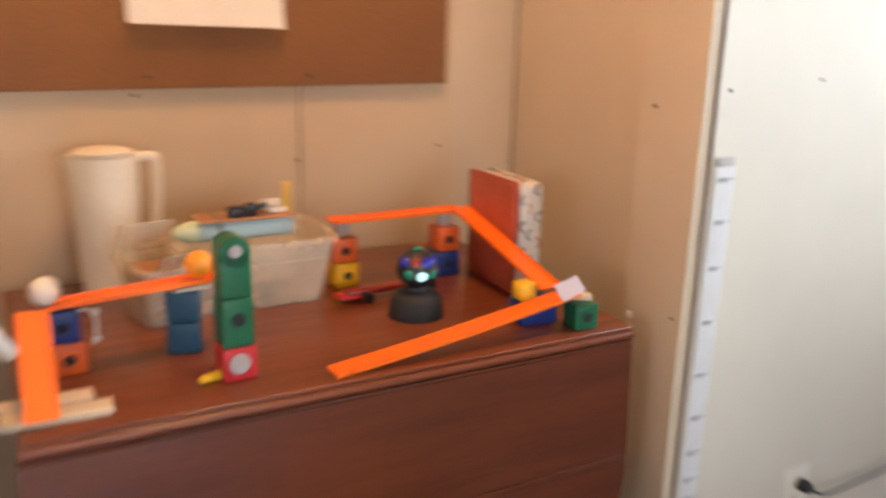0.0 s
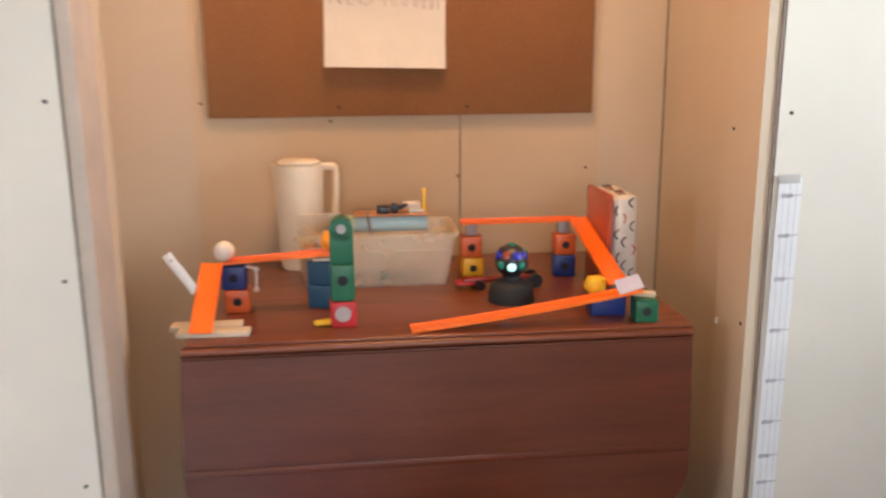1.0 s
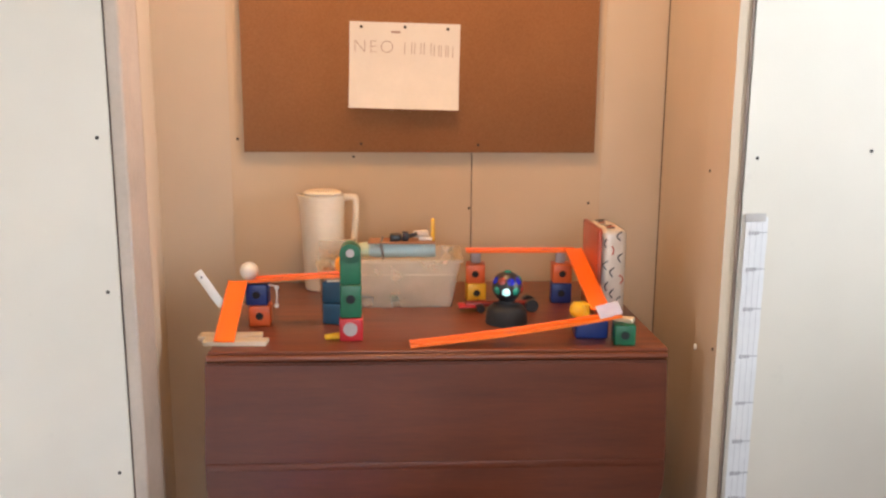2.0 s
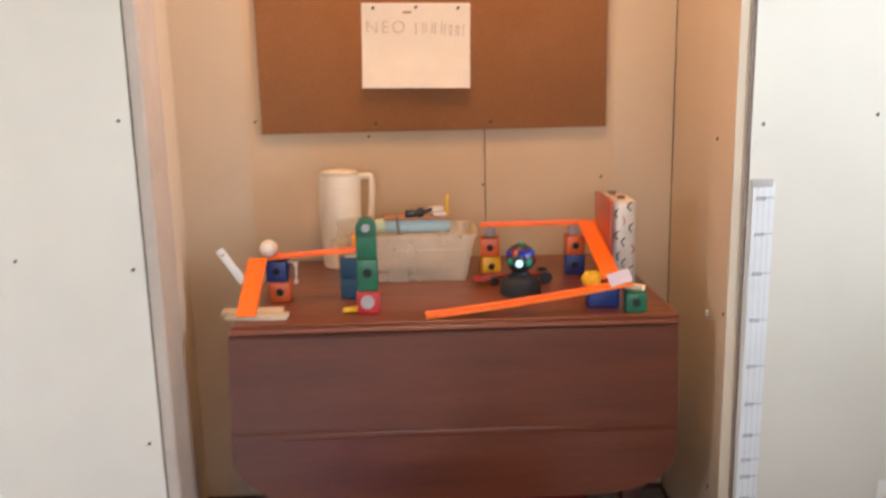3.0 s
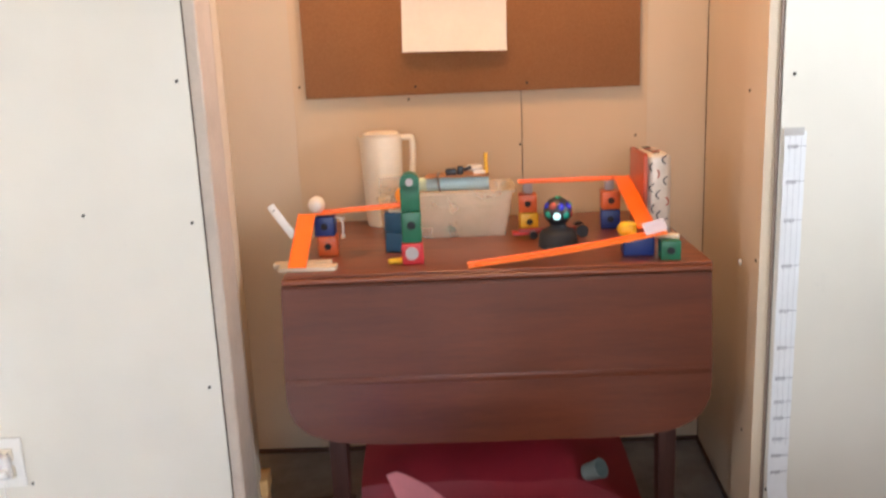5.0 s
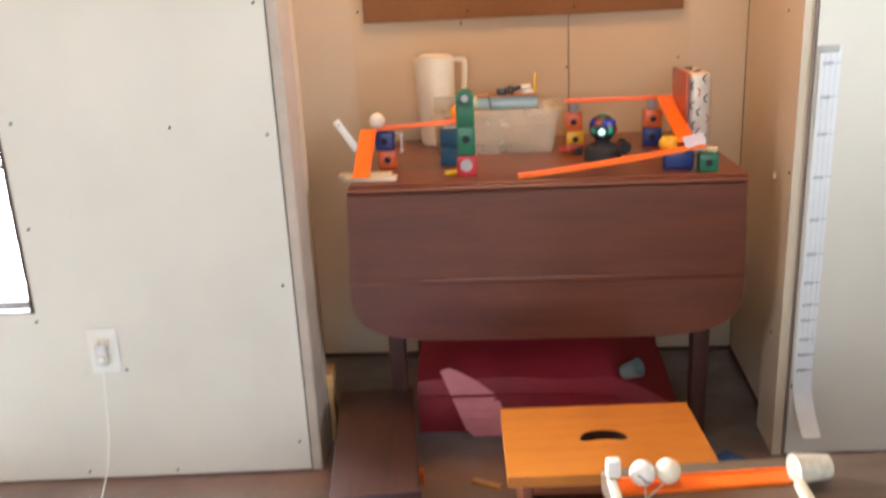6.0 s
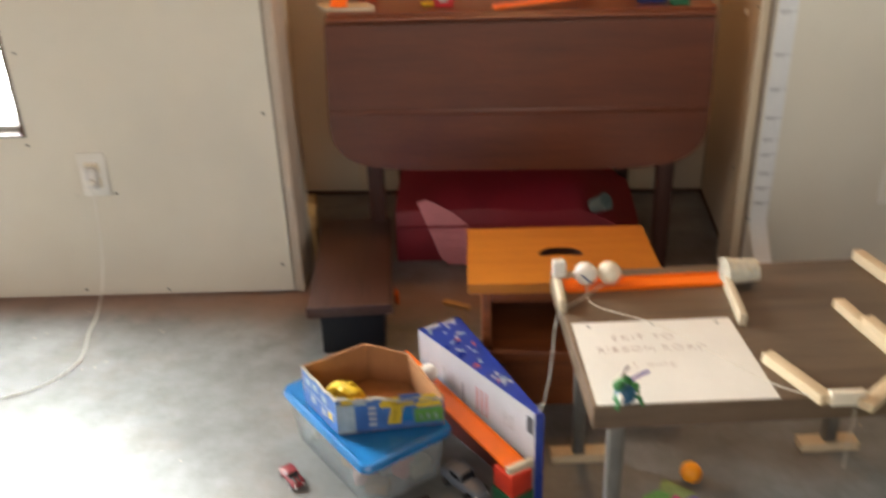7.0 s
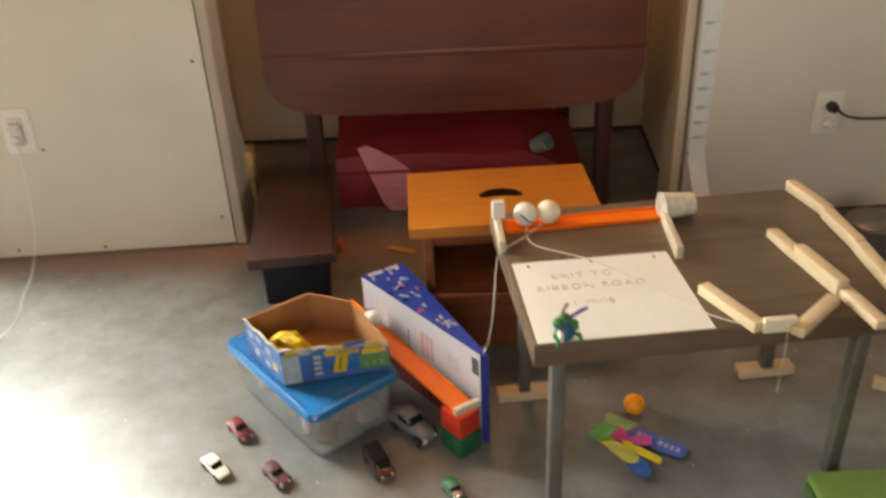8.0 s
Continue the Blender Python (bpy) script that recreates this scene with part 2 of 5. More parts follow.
# Near-black for solid discs and slivers that paint the shade inside holes.
HOLE_SHADE = surf("hole_shade_dark", (0.012, 0.012, 0.014), 0.8)
GREY = surf("grey_disc_plastic", (0.42, 0.36, 0.34), 0.5)
BLACK = surf("black_plastic", (0.012, 0.012, 0.015), 0.35, vary=0.2)
BLACKCLOTH = surf("black_cloth", (0.012, 0.015, 0.022), 0.9, vary=0.3, fine=300, bump=0.3)
CLEAR = clear_plastic("cloudy_plastic", (0.95, 0.90, 0.80), 0.25, 0.27)
CLEARBIN = clear_plastic("clear_bin_plastic", (0.80, 0.83, 0.84), 0.16, 0.22)
LIDBLUE = surf("blue_lid_plastic", (0.003, 0.150, 0.40), 0.24, vary=0.08, big=10, coat=0.2)
FOAM = surf("pale_blue_foam", (0.50, 0.66, 0.66), 0.7, vary=0.06)
PALEGREEN = surf("pale_green_foam", (0.60, 0.70, 0.50), 0.7, vary=0.06)
REDBOX = surf("red_fabric", (0.27, 0.010, 0.022), 0.62, vary=0.22, big=5, fine=220, bump=0.2)
PINK = surf("pink_pleated_card", (0.62, 0.20, 0.22), 0.7, vary=0.12, big=12)
CARDBOARD = surf("brown_cardboard", (0.36, 0.165, 0.070), 0.85, vary=0.14, big=10)
CARTONBLUE = surf("printed_blue_card", (0.038, 0.14, 0.40), 0.4, vary=0.2, big=22)
BOXBLUE = surf("glossy_blue_card", (0.012, 0.040, 0.26), 0.3, vary=0.2, big=12)
BOXWHITE = surf("white_print_card", (0.44, 0.43, 0.46), 0.5, vary=0.10, big=10)
STRING = surf("cotton_string", (0.72, 0.68, 0.60), 0.9)
GREENMAT = surf("green_foam_mat", (0.15, 0.25, 0.055), 0.42, vary=0.1, big=8)
CABLE = surf("black_cable_rubber", (0.02, 0.018, 0.018), 0.5)
BEAD = surf("brown_corner_bead", (0.24, 0.17, 0.13), 0.6, vary=0.2, big=16)
SLIP = surf("lavender_paper", (0.52, 0.47, 0.52), 0.8)
MATTE = surf("matte_black", (0.016, 0.017, 0.020), 0.7, vary=0.25)
OUTSIDE = glow("bright_overcast_sky", (0.93, 0.97, 1.0), 5.0)
TIN_RED = surf("red_tin_lid", (0.50, 0.10, 0.055), 0.32, 0.2, vary=0.18, big=14)
TIN_PRINT = surf("white_tin_print", (0.72, 0.66, 0.58), 0.35, 0.1, vary=0.12, big=14)


def glass_material():
    m, n, l, p = nodes_of("window_glass")
    p.inputs["Transmission Weight"].default_value, p.inputs["Roughness"].default_value = 1.0, 0.02
    return m


GLASS = glass_material()


# ---- building helpers ----
def box(bm, x0, x1, y0, y1, z0, z1, bevel=0.0, seg=2):
    m = Matrix.Translation(((x0 + x1) / 2, (y0 + y1) / 2, (z0 + z1) / 2)) @ Matrix.Diagonal((x1 - x0, y1 - y0, z1 - z0, 1))
    vs = bmesh.ops.create_cube(bm, size=1.0, matrix=m)["verts"]
    if bevel:
        bmesh.ops.bevel(bm, geom=list({e for v in vs for e in v.link_edges}), offset=bevel, segments=seg, profile=0.5, affect="EDGES")
    return bm


def cyl(bm, p0, p1, r0, r1=None, seg=24, caps=True):
    a, b = Vector(p0), Vector(p1)
    d = b - a
    m = Matrix.Translation((a + b) / 2) @ d.to_track_quat("Z", "Y").to_matrix().to_4x4()
    bmesh.ops.create_cone(bm, cap_ends=caps, segments=seg, radius1=r0, radius2=r0 if r1 is None else r1, depth=d.length, matrix=m)
    return bm


def ball(bm, c, r, seg=28, scale=(1, 1, 1)):
    bmesh.ops.create_uvsphere(bm, u_segments=seg, v_segments=seg // 2, radius=r, matrix=Matrix.Translation(c) @ Matrix.Diagonal((*scale, 1)))
    return bm


def prism(bm, outline, z0, z1):
    """An upright prism over an outline of (x, y)."""
    lo = [bm.verts.new((x, y, z0)) for x, y in outline]
    hi = [bm.verts.new((x, y, z1)) for x, y in outline]
    bm.faces.new(lo[::-1]), bm.faces.new(hi)
    for i in range(len(outline)):
        j = (i + 1) % len(outline)
        bm.faces.new((lo[i], lo[j], hi[j], hi[i]))
    return bm


def lathe(bm, profile, c=(0, 0, 0), seg=32, squash=1.0):
    """Turns a profile of (radius, z) round the upright axis through c."""
    rings = []
    for r, z in profile:
        rings.append([bm.verts.new((c[0] + r * math.cos(2 * math.pi * k / seg), c[1] + squash * r * math.sin(2 * math.pi * k / seg), c[2] + z)) for k in range(seg)])
    for a, b in zip(rings, rings[1:]):
        for k in range(seg):
            bm.faces.new((a[k], a[(k + 1) % seg], b[(k + 1) % seg], b[k]))
    bm.faces.new(rings[0][::-1]), bm.faces.new(rings[-1])
    return bm


def tube(bm, pts, r, seg=8, rounds=3):
    """A round cord along smoothed points."""
    ps = [Vector(p) for p in pts]
    for _ in range(rounds):
        q = [ps[0]]
        for a, b in zip(ps, ps[1:]):
            q += [a.lerp(b, 0.25), a.lerp(b, 0.75)]
        ps = q + [ps[-1]]
    rings = []
    for i, p in enumerate(ps):
        d = (ps[min(i + 1, len(ps) - 1)] - ps[max(i - 1, 0)]).normalized()
        s = d.cross(Vector((0.13, 0.31, 0.94))).normalized()
        u = s.cross(d)
        rings.append([bm.verts.new(p + r * (math.cos(2 * math.pi * k / seg) * s + math.sin(2 * math.pi * k / seg) * u)) for k in range(seg)])
    for a, b in zip(rings, rings[1:]):
        for k in range(seg):
            bm.faces.new((a[k], a[(k + 1) % seg], b[(k + 1) % seg], b[k]))
    bm.faces.new(rings[0][::-1]), bm.faces.new(rings[-1])
    return bm


def shape(fn, *args, **kw):
    return fn(bmesh.new(), *args, **kw)


def part(name, bm, material, parent=None, label="", m=None, smooth=True):
    """Links a bmesh as one mesh object, under a thing or a part if one is given."""
    bmesh.ops.recalc_face_normals(bm, faces=bm.faces)
    me = bpy.data.meshes.new(name)
    bm.to_mesh(me)
    bm.free()
    me.materials.append(material)
    if smooth:
        me.shade_smooth()
        me.set_sharp_from_angle(angle=radians(38))
    ob = new(name, me)
    if parent is not None:
        ob.parent = parent
    if m is not None:
        ob.matrix_local = m
    return tagged(ob, label)


def thing(name, label, category, m=None, group=""):
    ob = new(name)
    ob.empty_display_size = 0.02
    if m is not None:
        ob.matrix_world = m
    return tagged(ob, label, category, group)


def setting(name, bm, material, label, category):
    return tagged(part(name, bm, material, smooth=False), label, category, kind="structure")


def lettering(name, text, size, material, parent, m, label=""):
    cu = bpy.data.curves.new(name, "FONT")
    cu.body, cu.size, cu.extrude, cu.align_x, cu.align_y, cu.space_character = text, size, 0.0003, "CENTER", "CENTER", 1.2
    cu.offset = -0.028 * size
    tmp = bpy.data.objects.new(name, cu)
    scene.collection.objects.link(tmp)
    me = bpy.data.meshes.new_from_object(tmp.evaluated_get(bpy.context.evaluated_depsgraph_get()))
    bpy.data.objects.remove(tmp)
    me.materials.clear()
    me.materials.append(material)
    ob = new(name, me)
    ob.parent = parent
    ob.matrix_local = m
    return tagged(ob, label)


# ---- the room ----
YL, YB, YR = 1.471, 2.175, 1.522
ROOM_X0, ROOM_X1, ROOM_Y0, TOP = -2.1, 3.3, -2.6, 2.42
setting("floor", shape(box, ROOM_X0 - 0.2, ROOM_X1 + 0.2, ROOM_Y0 - 0.2, 2.4, -0.12, 0.0), CONCRETE, "worn grey concrete floor with stains and dust", "floor")
setting("ceiling", shape(box, ROOM_X0 - 0.2, ROOM_X1 + 0.2, ROOM_Y0 - 0.2, 2.4, TOP, TOP + 0.1), UNSEEN_DARK, "unseen brown ceiling, dark to cut bounced light", "ceiling")

# front wall beside the alcove, with the window opening cut through it
WX0, WX1, WZ0, WZ1 = -1.53, -0.366, 0.462, 1.78
bm = bmesh.new()
for a in ((ROOM_X0, WX0, 0.006, TOP), (WX1, 0.2600, 0.006, TOP), (WX0, WX1, 0.006, WZ0), (WX0, WX1, WZ1, TOP)):
    box(bm, a[0], a[1], YL, YL + 0.11, a[2], a[3])
setting("wall_north", bm, DRYWALL, "unpainted pale drywall panel with visible screws", "wall").matrix_world = NORTH
setting("trim_1", shape(box, 0.2602, 0.2619, YL + 0.004, YL + 0.10, 0.004, TOP), GAP, "dark open joint beside the drywall panel", "trim")
setting("trim_2", shape(box, 0.2621, 0.288, YL + 0.002, YL + 0.11, 0.0, TOP, 0.004), EDGE_TRIM, "rough paper-covered drywall corner edge", "trim")
bm = prism(bmesh.new(), [(0.262, YL + 0.111), (0.289, YL + 0.108), (0.286, YL + 0.155), (0.150, YL + 0.16), (0.140, YB + 0.05), (0.05, YB + 0.05), (0.05, YL + 0.125)], 0.0, TOP)
setting("wall_alcove_west", bm, ALCOVE_TONE, "bare drywall side of the alcove", "wall")
bm = box(bmesh.new(), 0.05, 1.62, YB, YB + 0.1, 0.006, TOP)
setting("wall_alcove_back", bm, ALCOVE_TONE, "bare drywall back of the alcove", "wall")
# Centre sheets are slightly more orange than the wall around them.
bm = box(bmesh.new(), 0.333, 0.967, YB - 0.0012, YB, 0.01, TOP, 0.001)
setting("wall_panel", bm, DRYWALL_CENTRE, "broad drywall sheet behind the table", "wall panel")
bm = box(bmesh.new(), 0.9705, 1.318, YB - 0.0012, YB, 0.01, TOP, 0.001)
setting("wall_panel", bm, DRYWALL_CENTRE, "narrow drywall sheet beside a dark seam", "wall panel")
bm = prism(bmesh.new(), [(1.416, YR + 0.002), (1.443, YR + 0.002), (1.443, YR + 0.1), (1.62, YR + 0.15), (1.62, YB), (1.484, YB), (1.455, YR + 0.165), (1.424, YR + 0.155)], 0.0, TOP)
setting("wall_alcove_east", bm, ALCOVE_TONE, "bare drywall side of the alcove with screws", "wall")
setting("trim_7", shape(box, 1.4380, 1.4434, YR - 0.002, YR + 0.0015, 0.004, TOP, 0.001), BEAD, "dull brown corner bead at the alcove edge", "trim")
setting("trim_3", shape(box, 1.4437, 1.4465, YR + 0.003, YR + 0.10, 0.0, TOP), GAP, "dark open joint at the alcove corner", "trim")
setting("trim_4", shape(box, 1.4818, 1.4834, YB - 0.004, YB - 0.001, 0.0, TOP), GAP, "dark unfilled corner joint of the alcove", "trim")
NORTH_EAST = pose(1.447, YR, 0, 0, 0, 2.4) @ pose(-1.447, -YR, 0)
setting("wall_north_east", shape(box, 1.447, ROOM_X1 + 0.1, YR, YR + 0.12, 0.005, TOP), DRYWALL, "unpainted pale drywall panel", "wall").matrix_world = NORTH_EAST
setting("trim_8", shape(box, 0.9678, 0.9696, YB - 0.0016, YB - 0.0002, 0.012, TOP), GAP, "dark vertical seam between two drywall sheets", "trim")
setting("trim_5", shape(box, 0.05, 1.6, YB - 0.012, YB - 0.002, 0.0, 0.012), GAP, "dark gap where the wall meets the floor", "trim")
# Unseen side and rear walls, kept dark; side openings are added for the lamps.
bm = bmesh.new()
for a in ((ROOM_Y0, -1.27, 0, TOP), (-0.13, YL + 0.1, 0, TOP), (-1.27, -0.13, 0, 1.08), (-1.27, -0.13, 2.12, TOP)):
    box(bm, ROOM_X0 - 0.1, ROOM_X0, a[0], a[1], a[2], a[3])
setting("wall_west", bm, UNSEEN_DARK, "unseen brown wall, dark to cut bounced light, with an added window opening", "wall")
bm = bmesh.new()
for a in ((ROOM_Y0, -0.20, 0, TOP), (1.04, YR + 0.25, 0, TOP), (-0.20, 1.04, 0, 1.12), (-0.20, 1.04, 2.12, TOP)):
    box(bm, ROOM_X1, ROOM_X1 + 0.1, a[0], a[1], a[2], a[3])
setting("wall_east", bm, UNSEEN_DARK, "unseen brown wall, dark to cut bounced light, with an added window opening", "wall")
setting("trim_6", shape(prism, [(1.449, YR + 0.17), (1.456, YR + 0.17), (1.483, YB - 0.013), (1.476, YB - 0.013)], 0.0, 0.010), GAP, "dark gap where the alcove side meets the floor", "trim")
bm = bmesh.new()
for a in ((ROOM_X0, -0.3, 0, TOP), (2.1, ROOM_X1, 0, TOP), (-0.3, 2.1, 0, 0.75), (-0.3, 2.1, 2.15, TOP)):
    box(bm, a[0], a[1], ROOM_Y0 - 0.1, ROOM_Y0, a[2], a[3])
setting("wall_south", bm, UNSEEN_DARK, "unseen brown wall, dark to cut bounced light, with a wide window opening", "wall")

# the window beside the alcove
win = tagged(thing("window_1", "bright window with a thin grey metal frame", "window", NORTH), kind="structure")
FRAME = surf("grey_window_metal", (0.40, 0.37, 0.35), 0.4, 0.5, vary=0.15)
bm = bmesh.new()
for a in ((WX0, WX1 - 0.018, WZ0 + 0.001, WZ0 + 0.018), (WX0, WX1 - 0.018, WZ1 - 0.02, WZ1 - 0.001), (WX0, WX0 + 0.018, WZ0 + 0.018, WZ1 - 0.02), (WX1 - 0.019, WX1 - 0.001, WZ0 + 0.001, WZ1 - 0.001)):
    box(bm, a[0], a[1], YL + 0.03, YL + 0.075, a[2], a[3], 0.002)
part("window_frame", bm, FRAME, win)
part("casing_strip", shape(box, WX1 - 0.005, WX1 + 0.004, YL - 0.004, YL + 0.03, WZ0 - 0.004, WZ1, 0.001), GAP, win, "dark exposed edge of the opening")
part("casing_strip", shape(box, WX0, WX1 - 0.005, YL - 0.004, YL + 0.03, WZ0 - 0.004, WZ0 + 0.003, 0.001), FRAME, win)
part("muntin", shape(box, WX0 + 0.018, WX1 - 0.019, YL + 0.045, YL + 0.06, 0.80, 0.812, 0.002), FRAME, win)
g = part("pane", shape(box, WX0 + 0.01, WX1 - 0.01, YL + 0.05, YL + 0.053, WZ0 + 0.01, WZ1 - 0.01), GLASS, win, smooth=False)
g.visible_shadow = False
tagged(part("backdrop", shape(box, -4.5, 0.5, YL + 1.2, YL + 1.22, -0.5, 4.0), OUTSIDE, smooth=False), "bright overcast sky outside the window", "sky", kind="structure")

# a dark cloth bundle on the sill
bm = ball(bmesh.new(), (0, 0, 0), 0.036, 24, (1.15, 0.7, 1.25))
for v in bm.verts:
    v.co += v.normal * 0.010 * noise.noise(v.co * 42) + Vector((0.012 if v.co.z > 0.02 else 0, 0, 0))
tagged(part("cloth", bm, surf("slate_cloth", (0.05, 0.06, 0.085), 0.9, vary=0.3, fine=250, bump=0.3), m=NORTH @ pose(-0.525, YL + 0.008, 0.506, 0, 12, 0)),
       "dark slate cloth bundle lying on the window sill", "cloth")


def screw(x, y, z, rx, rz=0, wall=Matrix()):
    bm = lathe(bmesh.new(), [(0.0034, -0.001), (0.0036, 0.0006), (0.0028, 0.0013), (0.0010, 0.0008)], seg=10)
    tagged(part("screw", bm, SCREW, m=wall @ pose(x, y, z, rx, 0, rz)), "dark drywall screw driven into the wall", "screw", "drywall screws")


for x, z in ((0.238, 1.145), (0.238, 0.860), (0.236, 0.500), (0.236, 0.084), (0.015, 0.883), (-0.355, 0.905), (-0.362, 0.655),
             (-0.388, 0.42), (-0.180, 0.288), (-0.09, 0.006), (-0.325, 0.002)):
    k = 1 - 0.0326 * (0.258 - x)
    screw(0.80 + (x - 0.80) * k, YL - 0.0005, 1.2 + (z - 1.2) * k, 90, 0, NORTH)
for x, z in ((1.470, 1.107), (1.70, 1.12), (1.452, 0.19), (1.475, 1.42)):
    screw(x, YR - 0.0005, z, 90, 0, NORTH_EAST)
for x, z in ((0.352, 1.101), (0.655, 1.055), (0.963, 0.917), (1.287, 0.931)):
    screw(x, YB - 0.0016, z, 90)
for x, z in ((0.676, 1.090), (0.984, 1.088)):
    screw(x, YB - 0.0182, z, 90)
for y, z in ((1.64, 1.071), (1.545, 0.716), (1.60, 0.30)):
    screw(1.416 + (y - YR) * 0.052 - 0.0008, y, z, 90, -87)


anchor = tagged(part("wall_anchor", shape(lathe, [(0.0050, 0), (0.0052, 0.002), (0.0040, 0.005), (0.0012, 0.006)], seg=16, squash=1.5), WHITE, m=pose(1.4235, 1.660, 0.685, 90, 0, -87)),
                "small white plastic wall anchor in the alcove side", "wall anchor")


# ---- cork board and its notice ----
board = thing("cork_board", "brown cork board fixed to bare drywall", "cork board")
part("cork_sheet", shape(box, 0.371, 1.295, YB - 0.018, YB - 0.0013, 1.068, 1.672, 0.002), CORK, board)


def curled_sheet(w, h, curl, nx=10, ny=14, thick=0.0005):
    """A sheet in its own x and z, its lower edge curling forward."""
    bm = bmesh.new()
    rows = []
    for side in (0, thick):
        rows.append([[bm.verts.new(((i / nx - 0.5) * w, side - curl * max(0.0, 1 - j / ny * 1.5) ** 2, (j / ny - 0.5) * h)) for i in range(nx + 1)] for j in range(ny + 1)])
    for r in rows:
        for j in range(ny):
            for i in range(nx):
                bm.faces.new((r[j][i], r[j][i + 1], r[j + 1][i + 1], r[j + 1][i]))
    a, b = rows
    for j in range(ny):
        for i in (0, nx):
            bm.faces.new((a[j][i], a[j + 1][i], b[j + 1][i], b[j][i]))
    for i in range(nx):
        for j in (0, ny):
            bm.faces.new((a[j][i], a[j][i + 1], b[j][i + 1], b[j][i]))
    return bm


note = thing("paper_notice", "white paper notice pinned to the cork board, lower edge curling", "paper", pose(0.790, YB - 0.020, 1.290, 0, 1.2, 0))
part("sheet", curled_sheet(0.284, 0.218, 0.022), PAPER, note)
lettering("letters", "NEO", 0.046, INK, note, pose(-0.080, -0.0012, 0.046, 90, 0, 0), "faint pencil capitals")
for x0, x1, z in ((0.0, 0.018, 0.046), (0.026, 0.042, 0.046), (0.050, 0.068, 0.046), (0.076, 0.088, 0.042), (0.094, 0.106, 0.041), (0.112, 0.124, 0.040), (-0.072, -0.058, -0.006), (-0.048, -0.036, -0.006), (-0.026, -0.012, -0.006), (-0.004, 0.010, -0.006)):
    for x in (x0, x1):
        part("pencil_stroke", shape(box, x - 0.0008, x + 0.0008, -0.0009, -0.0003, z - 0.015, z + 0.014), INK, note, smooth=False)
part("pencil_stroke", shape(box, -0.035, -0.012, -0.0009, -0.0003, 0.082, 0.088), INK, note, smooth=False)
for x in (-0.112, 0.0, 0.110):
    part("push_pin", shape(ball, (x, -0.003, 0.096 + 0.002 * (x == 0)), 0.0042, 12), SCREW, note)


# ---- drop-leaf table ----
table = thing("drop_leaf_table", "dark red mahogany drop-leaf table with its front leaf hanging down", "table")
TX0, TX1, TY0, TY1, TZ = 0.400, 1.322, 1.535, 2.140, 0.722
bm = box(bmesh.new(), TX0, TX1, TY0, TY1, TZ - 0.0065, TZ, 0.0025, 3)
box(bm, TX0 + 0.003, TX1 - 0.003, TY0 + 0.006, TY1 - 0.003, TZ - 0.020, TZ - 0.006, 0.001, 1)
part("tabletop", bm, MAHOGANY, table)
part("edge_bead", shape(cyl, (TX0 - 0.003, TY0 + 0.002, TZ - 0.0145), (TX1 - 0.002, TY0 + 0.002, TZ - 0.0145), 0.0075, seg=24), MAHOGANY, table, "rounded moulding of the rule joint")
outline = [(TX0 - 0.006, 0.6985), (TX0 - 0.014, 0.500)]
CX, HW = 0.856, 0.470
for k in range(0, 41):
    a = math.pi + math.pi * k / 40
    sx, sz = math.cos(a), math.sin(a)
    x = CX + HW * math.copysign(abs(sx) ** 0.30, sx)
    z = 0.455 + 0.130 * math.copysign(abs(sz) ** 0.75, sz)
    outline.append((x, z))
outline += [(TX1 + 0.004, 0.500), (TX1 - 0.002, 0.6985)]
bm = prism(bmesh.new(), outline, -0.009, 0.009)
for f in bm.faces:
    f.smooth = False
bmesh.ops.bevel(bm, geom=[e for e in bm.edges if abs(e.verts[0].co.z - e.verts[1].co.z) < 1e-6], offset=0.004, segments=2, affect="EDGES")
leaf = part("leaf", bm, LEAF_SHADED, table, "hanging table leaf with rounded lower corners", Matrix.Translation((0, TY0 + 0.003, 0)) @ pose(0, 0, 0, 90, 0, 0))
part("leaf_ridge", shape(box, TX0 - 0.010, TX1 + 0.001, TY0 - 0.0085, TY0 - 0.0055, 0.472, 0.487, 0.0012), LEAF_SHADED, table, "low ridge across the leaf")
for x0, x1, y0, y1 in ((TX0 + 0.05, TX1 - 0.06, TY0 + 0.03, TY0 + 0.05), (TX0 + 0.05, TX1 - 0.06, TY1 - 0.06, TY1 - 0.04)):
    part("apron", shape(box, x0, x1, y0, y1, 0.60, TZ - 0.021, 0.003), DARKWOOD, table)
for x, y in ((0.478, 1.635), (1.252, 1.635), (0.510, 2.030), (1.195, 2.030)):
    bm = box(bmesh.new(), x - 0.025, x + 0.025, y - 0.025, y + 0.025, 0.0, TZ - 0.021, 0.003)
    for v in bm.verts:
        if v.co.z < 0.1:
            v.co.x, v.co.y = x + (v.co.x - x) * 0.74, y + (v.co.y - y) * 0.74
    part("leg", bm, DARKWOOD, table)


